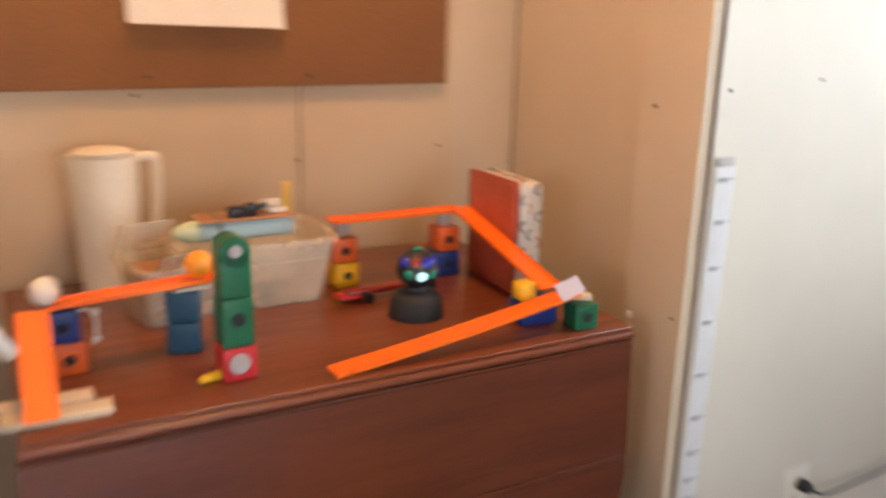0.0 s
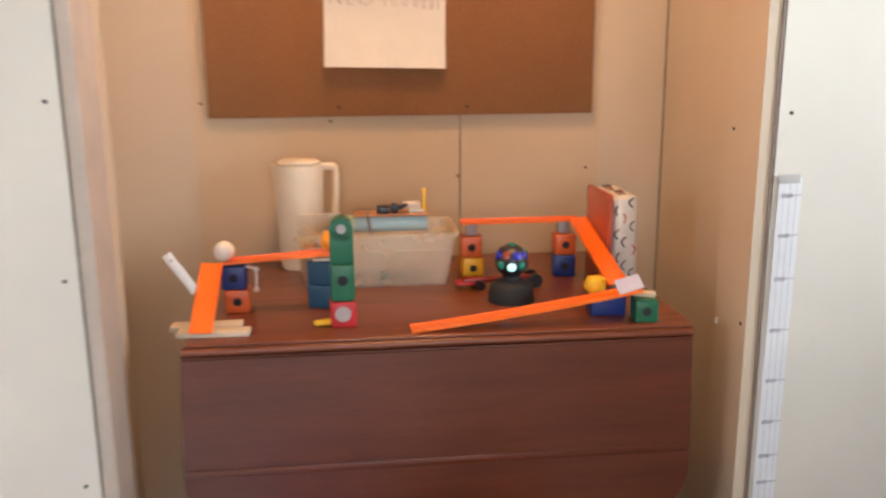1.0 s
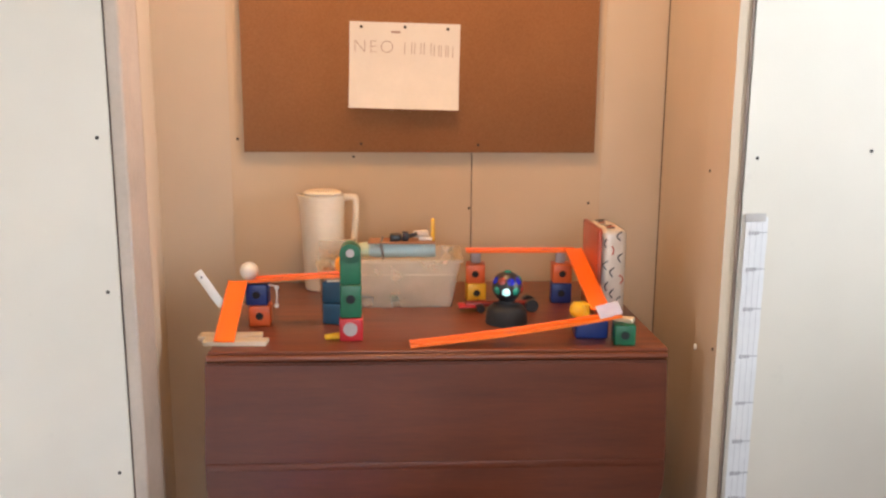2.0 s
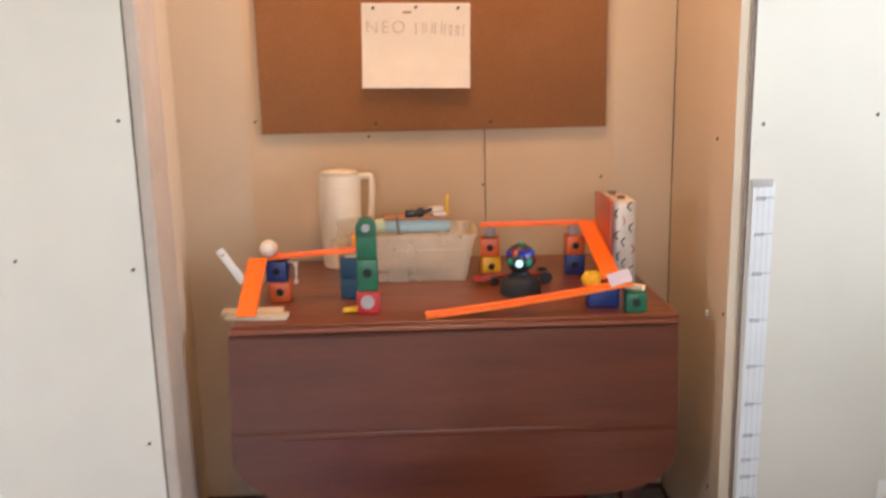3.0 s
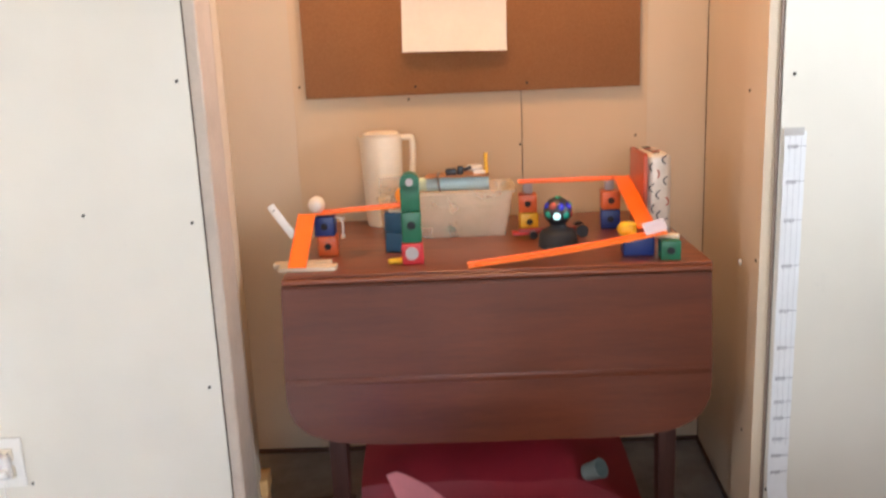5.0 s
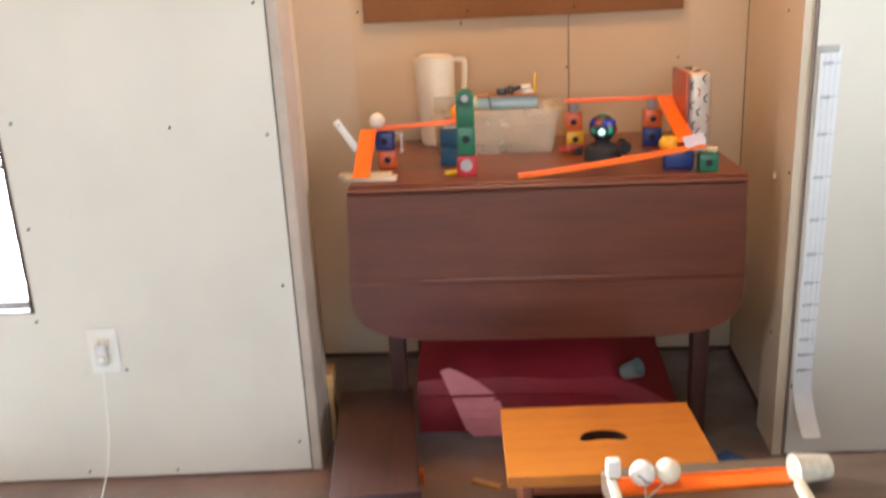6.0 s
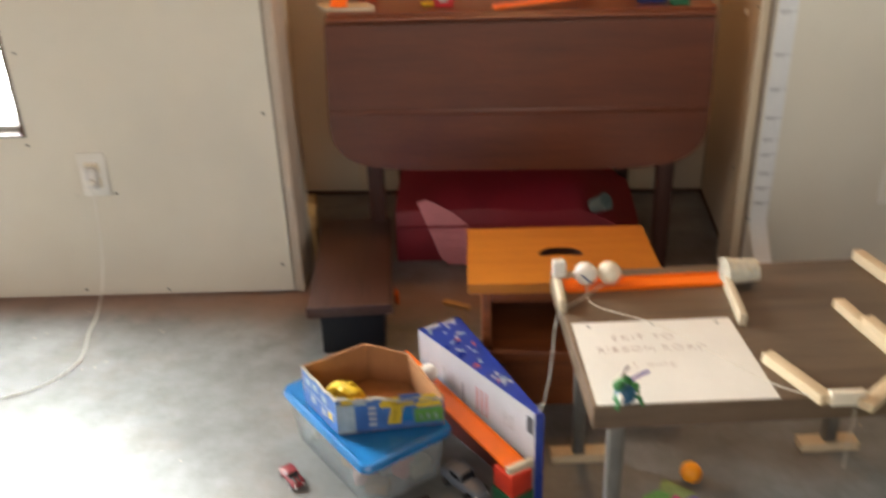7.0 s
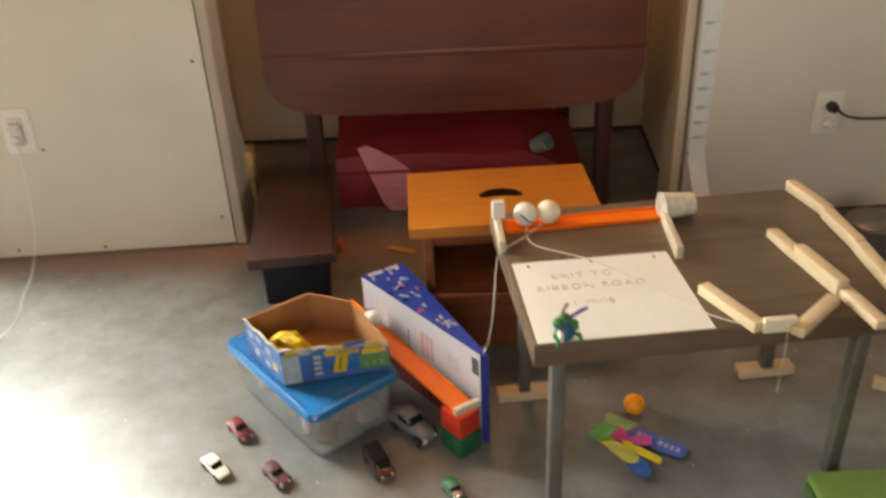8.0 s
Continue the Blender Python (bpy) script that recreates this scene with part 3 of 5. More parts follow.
# ---- toy tracks, balls and blocks ----
def toy_track(p0, p1, label, width=0.040, sag=0.0, bank=0.0):
    """A straight length of orange toy track from p0 to p1, with raised lips."""
    a, b = Vector(p0), Vector(p1)
    d = (b - a)
    side = Vector((0, 0, 1)).cross(d).normalized()
    side = (Matrix.Rotation(radians(bank), 3, d.normalized()) @ side)
    up = d.normalized().cross(side)
    prof = [(-0.5, 0.006), (-0.5, 0), (0.5, 0), (0.5, 0.006), (0.44, 0.006), (0.43, 0.0025), (-0.43, 0.0025), (-0.44, 0.006)]
    bm = bmesh.new()
    rings = []
    for k in range(13):
        s = k / 12
        c = a + d * s - up * sag * 4 * s * (1 - s)
        rings.append([bm.verts.new(c + side * u * width + up * v) for u, v in prof])
    for r, q in zip(rings, rings[1:]):
        for k in range(8):
            bm.faces.new((r[k], r[(k + 1) % 8], q[(k + 1) % 8], q[k]))
    bm.faces.new(rings[0][::-1]), bm.faces.new(rings[-1])
    return tagged(part("toy_track", bm, ORANGE), label, "toy track", "orange track pieces")


def cube_block(x, y, z, color, rz=0.0, s=0.047, hole=True, label="", disc=None):
    """A plastic building cube whose front socket is a dark disc painting a hole's shade."""
    words = label or color + " plastic building cube with a round socket"
    t = thing("block", words, "toy block", pose(x, y, z, 0, 0, rz), "plastic cubes")
    h = s / 2
    part("body", shape(box, -h, h, -h, h, 0, s, 0.0035, 3), BLOCK[color], t)
    if hole:
        bm = lathe(bmesh.new(), [(0.0105, 0), (0.0105, 0.0018), (0.0085, 0.0018), (0.0085, 0.0005)], seg=20)
        part("socket_rim", bm, BLOCK[color], t, m=pose(0, -h, h, 90, 0, 0))
        part("socket", shape(lathe, [(0.0084, 0), (0.0084, 0.0012)], seg=20), disc or HOLE_SHADE, t, m=pose(0, -h, h, 90, 0, 0))
    return t


def table_ball(x, y, z, material, label, r=0.020):
    return tagged(part("ball", shape(ball, (0, 0, 0), r, 32), material, m=pose(x, y, z)), label, "ball", "ping-pong balls")


# near west corner: start of the run
cube_block(0.472, 1.735, TZ, "orange", 4, label="orange plastic cube at the bottom of a small stack")
cube_block(0.468, 1.735, TZ + 0.0475, "blue", 0, label="blue plastic cube stacked on an orange cube")
bm = bmesh.new()
tube(bm, [(0.490, 1.728, 0.812), (0.508, 1.722, 0.812), (0.512, 1.720, 0.795), (0.510, 1.718, 0.770)], 0.0024)
ball(bm, (0.511, 1.720, 0.808), 0.006, 10)
ball(bm, (0.510, 1.718, 0.768), 0.006, 10)
tagged(part("peg", bm, WHITE), "bent white plastic peg stuck in the blue cube", "peg")
cube_block(0.636, 1.748, TZ, "teal", -14, 0.0475, False, label="dark teal plastic cube at the bottom of a stack")
cube_block(0.637, 1.748, TZ + 0.048, "teal", -17, 0.0475, False, label="dark teal plastic cube carrying the end of a track")
tagged(part("wood_chip", shape(box, -0.026, 0.026, -0.010, 0.010, 0, 0.006, 0.001), PALEWOOD, m=pose(0.645, 1.735, TZ + 0.096, 0, 0, 4)), "small pale wooden plank on a teal cube", "plank")
toy_track((0.452, 1.728, 0.8205), (0.682, 1.728, 0.8345), "orange toy track lying across two cube stacks")
toy_track((0.433, 1.700, 0.826), (0.428, 1.560, 0.7335), "orange toy track sloping down to the table edge")
table_ball(0.452, 1.728, 0.8435, WHITE_BALL, "white ping-pong ball resting on the orange track")
table_ball(0.657, 1.725, 0.858, ORANGE_BALL, "orange ping-pong ball at the end of a track")


def plank(x, y, z, rz, length=0.115, w=0.022, h=0.009, material=None, label="pale bare wooden plank lying flat", rx=0, ry=0, group="wooden planks"):
    bm = box(bmesh.new(), -length / 2, length / 2, -w / 2, w / 2, 0, h, 0.0012)
    return tagged(part("plank", bm, material or PALEWOOD, m=pose(x, y, z, rx, ry, rz)), label, "plank", group)


plank(0.428, 1.628, TZ, 1, 0.128, 0.034, label="pale wooden plank lying on the mahogany table edge")
plank(0.446, 1.588, TZ, -2, 0.128, 0.034, label="pale wooden plank lying along the mahogany table edge")
bm = box(bmesh.new(), -0.0090, 0.0090, -0.001, 0.001, 0, 0.088, 0.0008)
paddle = part("strip", bm, WHITE, m=pose(0.408, 1.650, 0.785, 0, -33, 0))
tagged(paddle, "narrow white plastic strip with a hole, leaning beside the track", "plastic strip")
part("hole", shape(cyl, (0, -0.0015, 0.074), (0, -0.0008, 0.074), 0.0022, seg=10), HOLE_SHADE, paddle)

# green tower
cube_block(0.678, 1.622, TZ, "red", 2, 0.048, label="red plastic cube with a grey disc, under a green tower", disc=GREY)
bm = lathe(bmesh.new(), [(0.0145, 0), (0.0145, 0.0024)], seg=24)
tagged(part("disc", bm, GREY, m=pose(0.6775, 1.598, TZ + 0.026, 90, 0, 2)), "round grey disc on the red cube", "disc")
tower = thing("block", "tall green plastic block with a rounded top and sockets", "toy block", pose(0.678, 1.622, TZ + 0.0485, 0, 0, 2), "plastic cubes")
part("body", shape(box, -0.022, 0.022, -0.022, 0.022, 0, 0.070, 0.0035, 3), BLOCK["green"], tower)
bm = box(bmesh.new(), -0.0215, 0.0215, -0.020, 0.020, 0.0705, 0.134, 0.003, 3)
cyl(bm, (0, -0.020, 0.134), (0, 0.020, 0.134), 0.0213, seg=32)
part("arched_top", bm, BLOCK["green"], tower)
part("socket", shape(lathe, [(0.0095, 0), (0.0095, 0.0012)], seg=20), HOLE_SHADE, tower, m=pose(0, -0.022, 0.040, 90, 0, 0))
part("peg_end", shape(lathe, [(0.0085, 0), (0.0085, 0.0020), (0.004, 0.0022)], seg=20), GREY, tower, m=pose(0, -0.020, 0.136, 90, 0, 0))
bm = bmesh.new()
cyl(bm, (-0.014, 0, 0.006), (0.012, 0, 0.006), 0.006, 0.0075, 12)
ball(bm, (-0.014, 0, 0.006), 0.0062, 12)
tagged(part("peg", bm, BLOCK["yellow"], m=pose(0.642, 1.612, TZ + 0.0015, 0, 0, 15)), "short yellow plastic peg lying by the red cube", "peg")

# back stacks, back track, east track and the long ramp
cube_block(0.963, 1.935, TZ, "yellow", 3, label="yellow plastic cube under an orange cube")
cube_block(0.962, 1.935, TZ + 0.0475, "orange", -4, label="orange plastic cube stacked on a yellow cube")
tagged(part("post", shape(box, -0.012, 0.012, -0.008, 0.008, 0, 0.028, 0.003), GREY, m=pose(0.962, 1.930, TZ + 0.0955)), "grey plastic post carrying the back track", "post", "grey posts")
cube_block(1.172, 1.925, TZ, "blue", -6, 0.049, label="dark blue plastic cube under an orange cube")
cube_block(1.172, 1.925, TZ + 0.0495, "orange", -2, 0.047, label="orange plastic cube stacked on a blue cube")
tagged(part("post", shape(box, -0.012, 0.012, -0.008, 0.008, 0, 0.026, 0.003), GREY, m=pose(1.168, 1.920, TZ + 0.0975)), "grey plastic post carrying the back track", "post", "grey posts")
toy_track((0.938, 1.925, 0.8465), (1.205, 1.925, 0.8465), "orange toy track spanning the two back stacks")
toy_track((1.196, 1.912, 0.8535), (1.195, 1.600, 0.785), "orange toy track sloping forward along the tin box")
low = thing("block", "long dark blue plastic block near the table corner", "toy block", pose(1.181, 1.628, TZ, 0, 0, -3), "plastic cubes")
part("body", shape(box, -0.034, 0.034, -0.023, 0.023, 0, 0.042, 0.0035, 3), BLOCK["blue"], low)
y_ = cube_block(1.160, 1.626, TZ + 0.0425, "yellow", 8, 0.030, hole=False, label="small yellow plastic cube with a round knob under the track")
part("knob", shape(ball, (-0.012, -0.012, 0.018), 0.017, 20), BLOCK["yellow"], y_)
cube_block(1.239, 1.574, TZ, "green", -5, 0.043, label="green plastic cube at the corner of the table")
tagged(part("wood_chip", shape(box, -0.020, 0.020, -0.009, 0.009, 0, 0.010, 0.002), PLANKWOOD, m=pose(1.241, 1.582, TZ + 0.0435, 0, 0, -30)), "small wooden chip on the green cube", "wood chip")
toy_track((0.800, 1.565, 0.7225), (1.232, 1.583, 0.778), "long orange toy track ramp down to the table edge", 0.038, 0.004)
tagged(part("paper_slip", shape(box, -0.024, 0.024, -0.015, 0.015, 0, 0.0008), SLIP, m=pose(1.203, 1.560, 0.796, 48, -14, 4)), "lavender paper slip standing across the ramp", "paper")

# patterned tin case
tin = thing("tin_case", "upright tin case with a red lid and white patterned rim", "tin", pose(1.246, 1.836, TZ, 0, 0, 0.5))
part("body", shape(box, -0.014, 0.041, -0.078, 0.078, 0, 0.205, 0.014, 4), TIN_PRINT, tin)
part("lid", shape(box, -0.026, -0.0145, -0.080, 0.080, 0.0, 0.207, 0.009, 4), TIN_RED, tin, "red tin lid with dark rim")
part("rim", shape(box, -0.024, -0.012, 0.0805, 0.0835, 0.004, 0.204, 0.001), BLACK, tin, "dark hinge strip")
random.seed(5)
for k in range(11):
    z = 0.016 + 0.0165 * k
    x = (-0.004, 0.026, 0.010)[k % 3] + random.uniform(-0.003, 0.003)
    dx = random.choice((-1, 1)) * random.uniform(0.003, 0.009)
    bm = tube(bmesh.new(), [(x, -0.0782, z), (x + dx, -0.0786, z + 0.008), (x + dx * 0.7, -0.0786, z + 0.015), (x - dx * 0.4, -0.0782, z + 0.020)], 0.0017, 6, 2)
    part("print_mark", bm, DARKINK if k % 4 else TIN_RED, tin)
for k in range(7):
    y = -0.062 + 0.019 * k
    bm = tube(bmesh.new(), [(random.uniform(-0.005, 0.004), y, 0.2055), (random.uniform(0.0, 0.014), y + 0.006, 0.2058), (random.uniform(0.008, 0.024), y + 0.012, 0.2055)], 0.0017, 6, 2)
    part("print_mark", bm, TIN_RED if k % 3 == 1 else DARKINK, tin)

# disco ball lamp
disco = thing("disco_lamp", "black ball lamp with coloured lenses on a black base", "lamp", pose(1.016, 1.735, TZ))
part("base", shape(lathe, [(0.047, 0), (0.047, 0.004), (0.044, 0.030), (0.036, 0.040), (0.020, 0.046), (0.018, 0.052)], seg=36), MATTE, disco)
part("sphere", shape(ball, (0, 0, 0.083), 0.034, 36), BLACK, disco)
LENS = [glow("lens_white", (0.50, 0.90, 0.92), 0.7), surf("lens_green", (0.01, 0.32, 0.22), 0.12, vary=0.3, big=80, coat=0.5), surf("lens_blue", (0.01, 0.02, 0.50), 0.12, vary=0.3, big=80, coat=0.5), surf("lens_red", (0.32, 0.04, 0.03), 0.12, vary=0.3, big=80, coat=0.5)]
NAMES = ["lit white lens", "green lens", "blue lens", "dark red lens"]
for k, (az, el, c) in enumerate(((-100, -12, 0), (-60, -10, 1), (-140, -8, 1), (-20, -10, 3), (-80, 28, 2), (-120, 30, 3), (-40, 28, 2), (-160, 28, 2), (0, 30, 1), (60, 20, 1), (120, 20, 2), (0, 88, 1))):
    dv = Vector((math.cos(radians(el)) * math.cos(radians(az)), math.cos(radians(el)) * math.sin(radians(az)), math.sin(radians(el))))
    m = Matrix.Translation(Vector((0, 0, 0.083)) + dv * 0.0315) @ dv.to_track_quat("Z", "Y").to_matrix().to_4x4()
    part("lens", shape(lathe, [(0.0088, 0), (0.0088, 0.002), (0.0066, 0.0038), (0.003, 0.0048)], seg=20), LENS[c], disco, NAMES[c], m)

# toy racer lying behind the lamp
racer = thing("toy_racer", "flat red and black toy racer behind the lamp", "toy car", pose(1.015, 1.845, TZ + 0.004, 0, 0, 3))
part("chassis", shape(box, -0.085, 0.075, -0.012, 0.012, 0.006, 0.018, 0.004), surf("dark_red_plastic", (0.24, 0.02, 0.015), 0.4), racer)
part("nose", shape(box, -0.100, -0.060, -0.018, 0.018, 0.004, 0.011, 0.003), BLOCK["red"], racer, "red nose wing")
for x, y, r in ((-0.050, -0.020, 0.0095), (-0.050, 0.020, 0.0095), (0.070, -0.022, 0.015), (0.070, 0.022, 0.015)):
    part("wheel", shape(cyl, (x, y - 0.008, r - 0.0045), (x, y + 0.008, r - 0.0045), r, seg=20), BLACK, racer)

# jug
jug = thing("jug", "tall ivory plastic jug with a handle on the table", "jug", pose(0.580, 2.076, TZ, 0, 0, -8) @ Matrix.Diagonal((0.90, 0.90, 0.95, 1)))
bm = lathe(bmesh.new(), [(0.050, 0), (0.054, 0.004), (0.056, 0.03), (0.0625, 0.235), (0.0635, 0.250), (0.0640, 0.257), (0.0615, 0.258), (0.059, 0.250), (0.056, 0.20), (0.048, 0.01), (0.001, 0.008)], seg=44)
for v in bm.verts:
    if v.co.z > 0.215 and v.co.x < -0.045:
        v.co.x -= 0.012 * (v.co.z - 0.215) / 0.042 * max(0, 1 - abs(v.co.y) / 0.03)
part("body", bm, IVORY, jug)
part("handle", shape(tube, [(0.055, 0, 0.250), (0.088, 0, 0.253), (0.096, 0, 0.249), (0.096, 0, 0.20), (0.090, 0, 0.14), (0.084, 0, 0.095), (0.076, 0, 0.084), (0.054, 0, 0.084)], 0.0092, 12, 2), IVORY, jug)
part("lid", shape(lathe, [(0.001, 0.2585), (0.054, 0.2585), (0.055, 0.2640), (0.046, 0.2680), (0.001, 0.2685)], seg=40), IVORY, jug, "flat ivory lid")


def open_bin(name, label, m, bx, by, tx, ty, h, material, wall=0.003, rim=0.006):
    """An open plastic bin with sloping walls, a rolled rim and a floor."""
    t = thing(name, label, "storage bin", m)
    bm = bmesh.new()

    def ring(ax, ay, z):
        pts = []
        for cx, cy, a0 in ((ax, ay, 0), (-ax, ay, 90), (-ax, -ay, 180), (ax, -ay, 270)):
            rr = 0.018
            for k in range(5):
                a = radians(a0 + 22.5 * k)
                pts.append(bm.verts.new((cx - math.copysign(rr, cx) + rr * math.cos(a), cy - math.copysign(rr, cy) + rr * math.sin(a), z)))
        return pts
    rs = [ring(bx / 2, by / 2, 0), ring(tx / 2, ty / 2, h - 0.006), ring(tx / 2 + rim, ty / 2 + rim, h - 0.006), ring(tx / 2 + rim, ty / 2 + rim, h), ring(tx / 2 - wall, ty / 2 - wall, h), ring(bx / 2 - wall, by / 2 - wall, wall)]
    for a, b in zip(rs, rs[1:]):
        for k in range(20):
            bm.faces.new((a[k], a[(k + 1) % 20], b[(k + 1) % 20], b[k]))
    bm.faces.new(rs[0][::-1]), bm.faces.new(rs[-1])
    part("body", bm, material, t)
    return t


tub = open_bin("storage_bin", "open cloudy plastic bin with loose bits inside", pose(0.790, 1.945, TZ), 0.225, 0.150, 0.265, 0.185, 0.118, CLEAR)
part("ledge", shape(box, -0.120, 0.120, -0.0885, -0.0845, 0.078, 0.083, 0.001), CLEAR, tub)
for x, s in ((-0.03, 0.012), (0.02, 0.010), (0.05, 0.008)):
    tagged(part("scrap", shape(ball, (0, 0, 0), s, 12, (1.6, 1, 0.7)), BLOCK["green"] if s > 0.009 else GREY, m=pose(0.79 + x, 1.895, TZ + 0.004 + s)), "small green scrap in the cloudy bin", "scrap")
small = open_bin("storage_bin", "small open cloudy plastic box with its lid raised", pose(0.632, 1.915, TZ, 0, 0, 10), 0.085, 0.120, 0.095, 0.130, 0.095, CLEAR)
part("insert", shape(box, -0.036, 0.036, -0.050, 0.050, 0.006, 0.080, 0.004), CARDBOARD, small, "brown card insert")
part("raised_lid", shape(box, -0.045, 0.045, -0.002, 0.002, 0, 0.060, 0.001), CLEAR, small, m=pose(0, 0.062, 0.096, 28, 0, 0))
part("front_lid", shape(box, -0.040, 0.030, -0.055, 0.0, -0.001, 0.001, 0.0005), CLEAR, small, m=pose(0.010, -0.066, 0.094, -38, 0, 0))

# foam boat with a motor on a thin board, lying across the bin
boat = thing("toy_boat", "pale foam toy boat with a motor board on top", "toy boat", pose(0.764, 1.935, TZ + 0.1100, 0, 0, -2))
bm = cyl(bmesh.new(), (-0.060, 0, 0.018), (0.100, 0, 0.018), 0.0185, seg=28)
part("hull", bm, FOAM, boat)
bm = lathe(bmesh.new(), [(0.0188, 0), (0.0185, 0.012), (0.015, 0.028), (0.008, 0.040), (0.001, 0.044)], seg=28)
part("nose", bm, PALEGREEN, boat, "pale green rounded nose", pose(-0.060, 0, 0.018, 0, -90, 0))
part("deck_board", shape(box, -0.062, 0.100, -0.032, 0.032, 0.0375, 0.0415, 0.001), wood("thin_plywood", (0.52, 0.27, 0.14), (0.42, 0.20, 0.10), 0, 0.6), boat, "thin tan plywood board")
bm = bmesh.new()
box(bm, -0.010, 0.018, -0.026, 0.004, 0.042, 0.058, 0.003)
box(bm, 0.020, 0.036, -0.024, -0.002, 0.042, 0.064, 0.003)
cyl(bm, (0.036, -0.012, 0.052), (0.056, -0.010, 0.060), 0.005, seg=12)
part("battery_pack", bm, BLACK, boat)
part("motor", shape(cyl, (0.046, 0, 0.056), (0.082, 0, 0.058), 0.009, seg=20), clear_plastic("motor_plastic", (0.85, 0.80, 0.72), 0.3, 0.6), boat)
part("motor_mount", shape(box, 0.060, 0.092, -0.010, 0.010, 0.042, 0.050, 0.002), PAPER, boat)
bm = bmesh.new()
box(bm, 0.0885, 0.0985, -0.006, 0.006, 0.034, 0.094, 0.0024)
part("propeller", bm, BLOCK["yellow"], boat, "yellow propeller blade")
part("wire", shape(tube, [(0.030, -0.01, 0.052), (0.038, -0.016, 0.060), (0.046, -0.006, 0.052)], 0.0014, 6), BLACK, boat)
part("strap", shape(tube, [(-0.030, 0.030, 0.043), (-0.030, 0, 0.0435), (-0.030, -0.0335, 0.042), (-0.026, -0.034, 0.015), (-0.022, -0.036, -0.012)], 0.0032, 8), STEEL, boat, "grey rubber band")


# ---- wall fittings ----
def outlet(x, z, y, label, wall):
    t = thing("wall_outlet", label, "outlet", wall @ pose(x, y, z))
    part("cover_plate", shape(box, -0.036, 0.036, -0.006, 0.0, -0.058, 0.058, 0.003, 2), WHITE, t)
    for dz in (-0.020, 0.020):
        part("socket_face", shape(box, -0.017, 0.017, -0.0085, -0.005, dz - 0.014, dz + 0.014, 0.004, 3), IVORY, t)
        for dx in (-0.007, 0.007):
            part("slot", shape(box, dx - 0.0012, dx + 0.0012, -0.0092, -0.0080, dz - 0.005, dz + 0.005), HOLE_SHADE, t, smooth=False)
    return t


outlet(-0.212, 0.355, YL, "white wall outlet with a white plug and cord", NORTH)
PLUG_GREY = surf("grey_white_plastic", (0.66, 0.64, 0.62), 0.45, vary=0.1, big=30)
plug = thing("plug", "white plug adapter in the wall outlet with a thin cord", "plug", NORTH @ pose(-0.212, YL - 0.0095, 0.350))
part("body", shape(box, -0.015, 0.015, -0.020, 0.0, -0.026, 0.030, 0.0075, 4), PLUG_GREY, plug, "grey-white plug body")
part("cord_plug", shape(lathe, [(0.009, 0), (0.010, 0.004), (0.009, 0.012), (0.005, 0.015)], seg=20), WHITE, plug, "round white cord plug", pose(0.004, -0.020, -0.006, 90, 0, 0))
part("cord", shape(tube, [(0.0, -0.018, -0.028), (-0.004, -0.026, -0.15), (-0.010, -0.055, -0.27), (-0.018, -0.12, -0.340), (-0.020, -0.18, -0.3472), (0.002, -0.25, -0.3472), (0.014, -0.32, -0.3472), (-0.03, -0.42, -0.3472), (-0.2, -0.50, -0.3472)], 0.0017, 8), WHITE, plug, "thin white cord")
outlet(1.800, 0.281, YR, "white wall outlet with a black plug and a white plug", NORTH_EAST)
plug = thing("plug", "black plug in the wall outlet with a black cable", "plug", NORTH_EAST @ pose(1.803, YR - 0.0095, 0.301))
part("body", shape(lathe, [(0.013, 0), (0.014, 0.012), (0.011, 0.026), (0.006, 0.030)], seg=20), BLACK, plug, m=pose(0, 0, 0, 90, 0, 0))
part("cable", shape(tube, [(0.004, -0.024, 0.0), (0.03, -0.030, -0.022), (0.10, -0.026, -0.032), (0.22, -0.022, -0.030), (0.5, -0.018, -0.040), (0.8, -0.02, -0.10), (1.0, -0.05, -0.22)], 0.0032, 8), CABLE, plug, "black cable")
tagged(part("plug", shape(box, -0.014, 0.014, -0.018, 0, -0.012, 0.012, 0.005, 3), WHITE, m=NORTH_EAST @ pose(1.800, YR - 0.0095, 0.258, 0, 35, 0)), "small white plug turned askew in the outlet", "plug")

# paper ruler strip on the wall
ruler = thing("paper_ruler", "long white paper measuring strip taped to the wall", "ruler", NORTH_EAST @ pose(1.4775, YR - 0.002, 0.0))
bm = bmesh.new()
prev = None
for k in range(46):
    z = 0.992 - 0.912 * k / 45
    out = 0.001 + 0.002 * math.sin(k * 0.7) ** 2 + (0.055 * max(0.0, (0.20 - z) / 0.12) ** 2)
    dx = -0.004 * (0.99 - z) + 0.012 * max(0.0, (0.20 - z) / 0.12)
    row = [bm.verts.new((dx - 0.0225, -out, z)), bm.verts.new((dx + 0.0225, -out, z)), bm.verts.new((dx + 0.0225, -out + 0.0006, z)), bm.verts.new((dx - 0.0225, -out + 0.0006, z))]
    if prev:
        for i in range(4):
            bm.faces.new((prev[i], prev[(i + 1) % 4], row[(i + 1) % 4], row[i]))
    prev = row
part("strip", bm, CARD, ruler)
TICK = surf("grey_pencil", (0.40, 0.39, 0.41), 0.8, vary=0.15)
part("tape", shape(box, -0.026, 0.016, -0.0052, -0.0036, 0.984, 1.000, 0.0006), surf("grey_tape", (0.46, 0.43, 0.40), 0.5), ruler, "grey tape at the top")
for x in (-0.012, 0.0, 0.012):
    part("grid_line", shape(box, x - 0.0006, x - 0.0003, -0.0036, -0.0031, 0.30, 0.985), TICK, ruler, smooth=False)
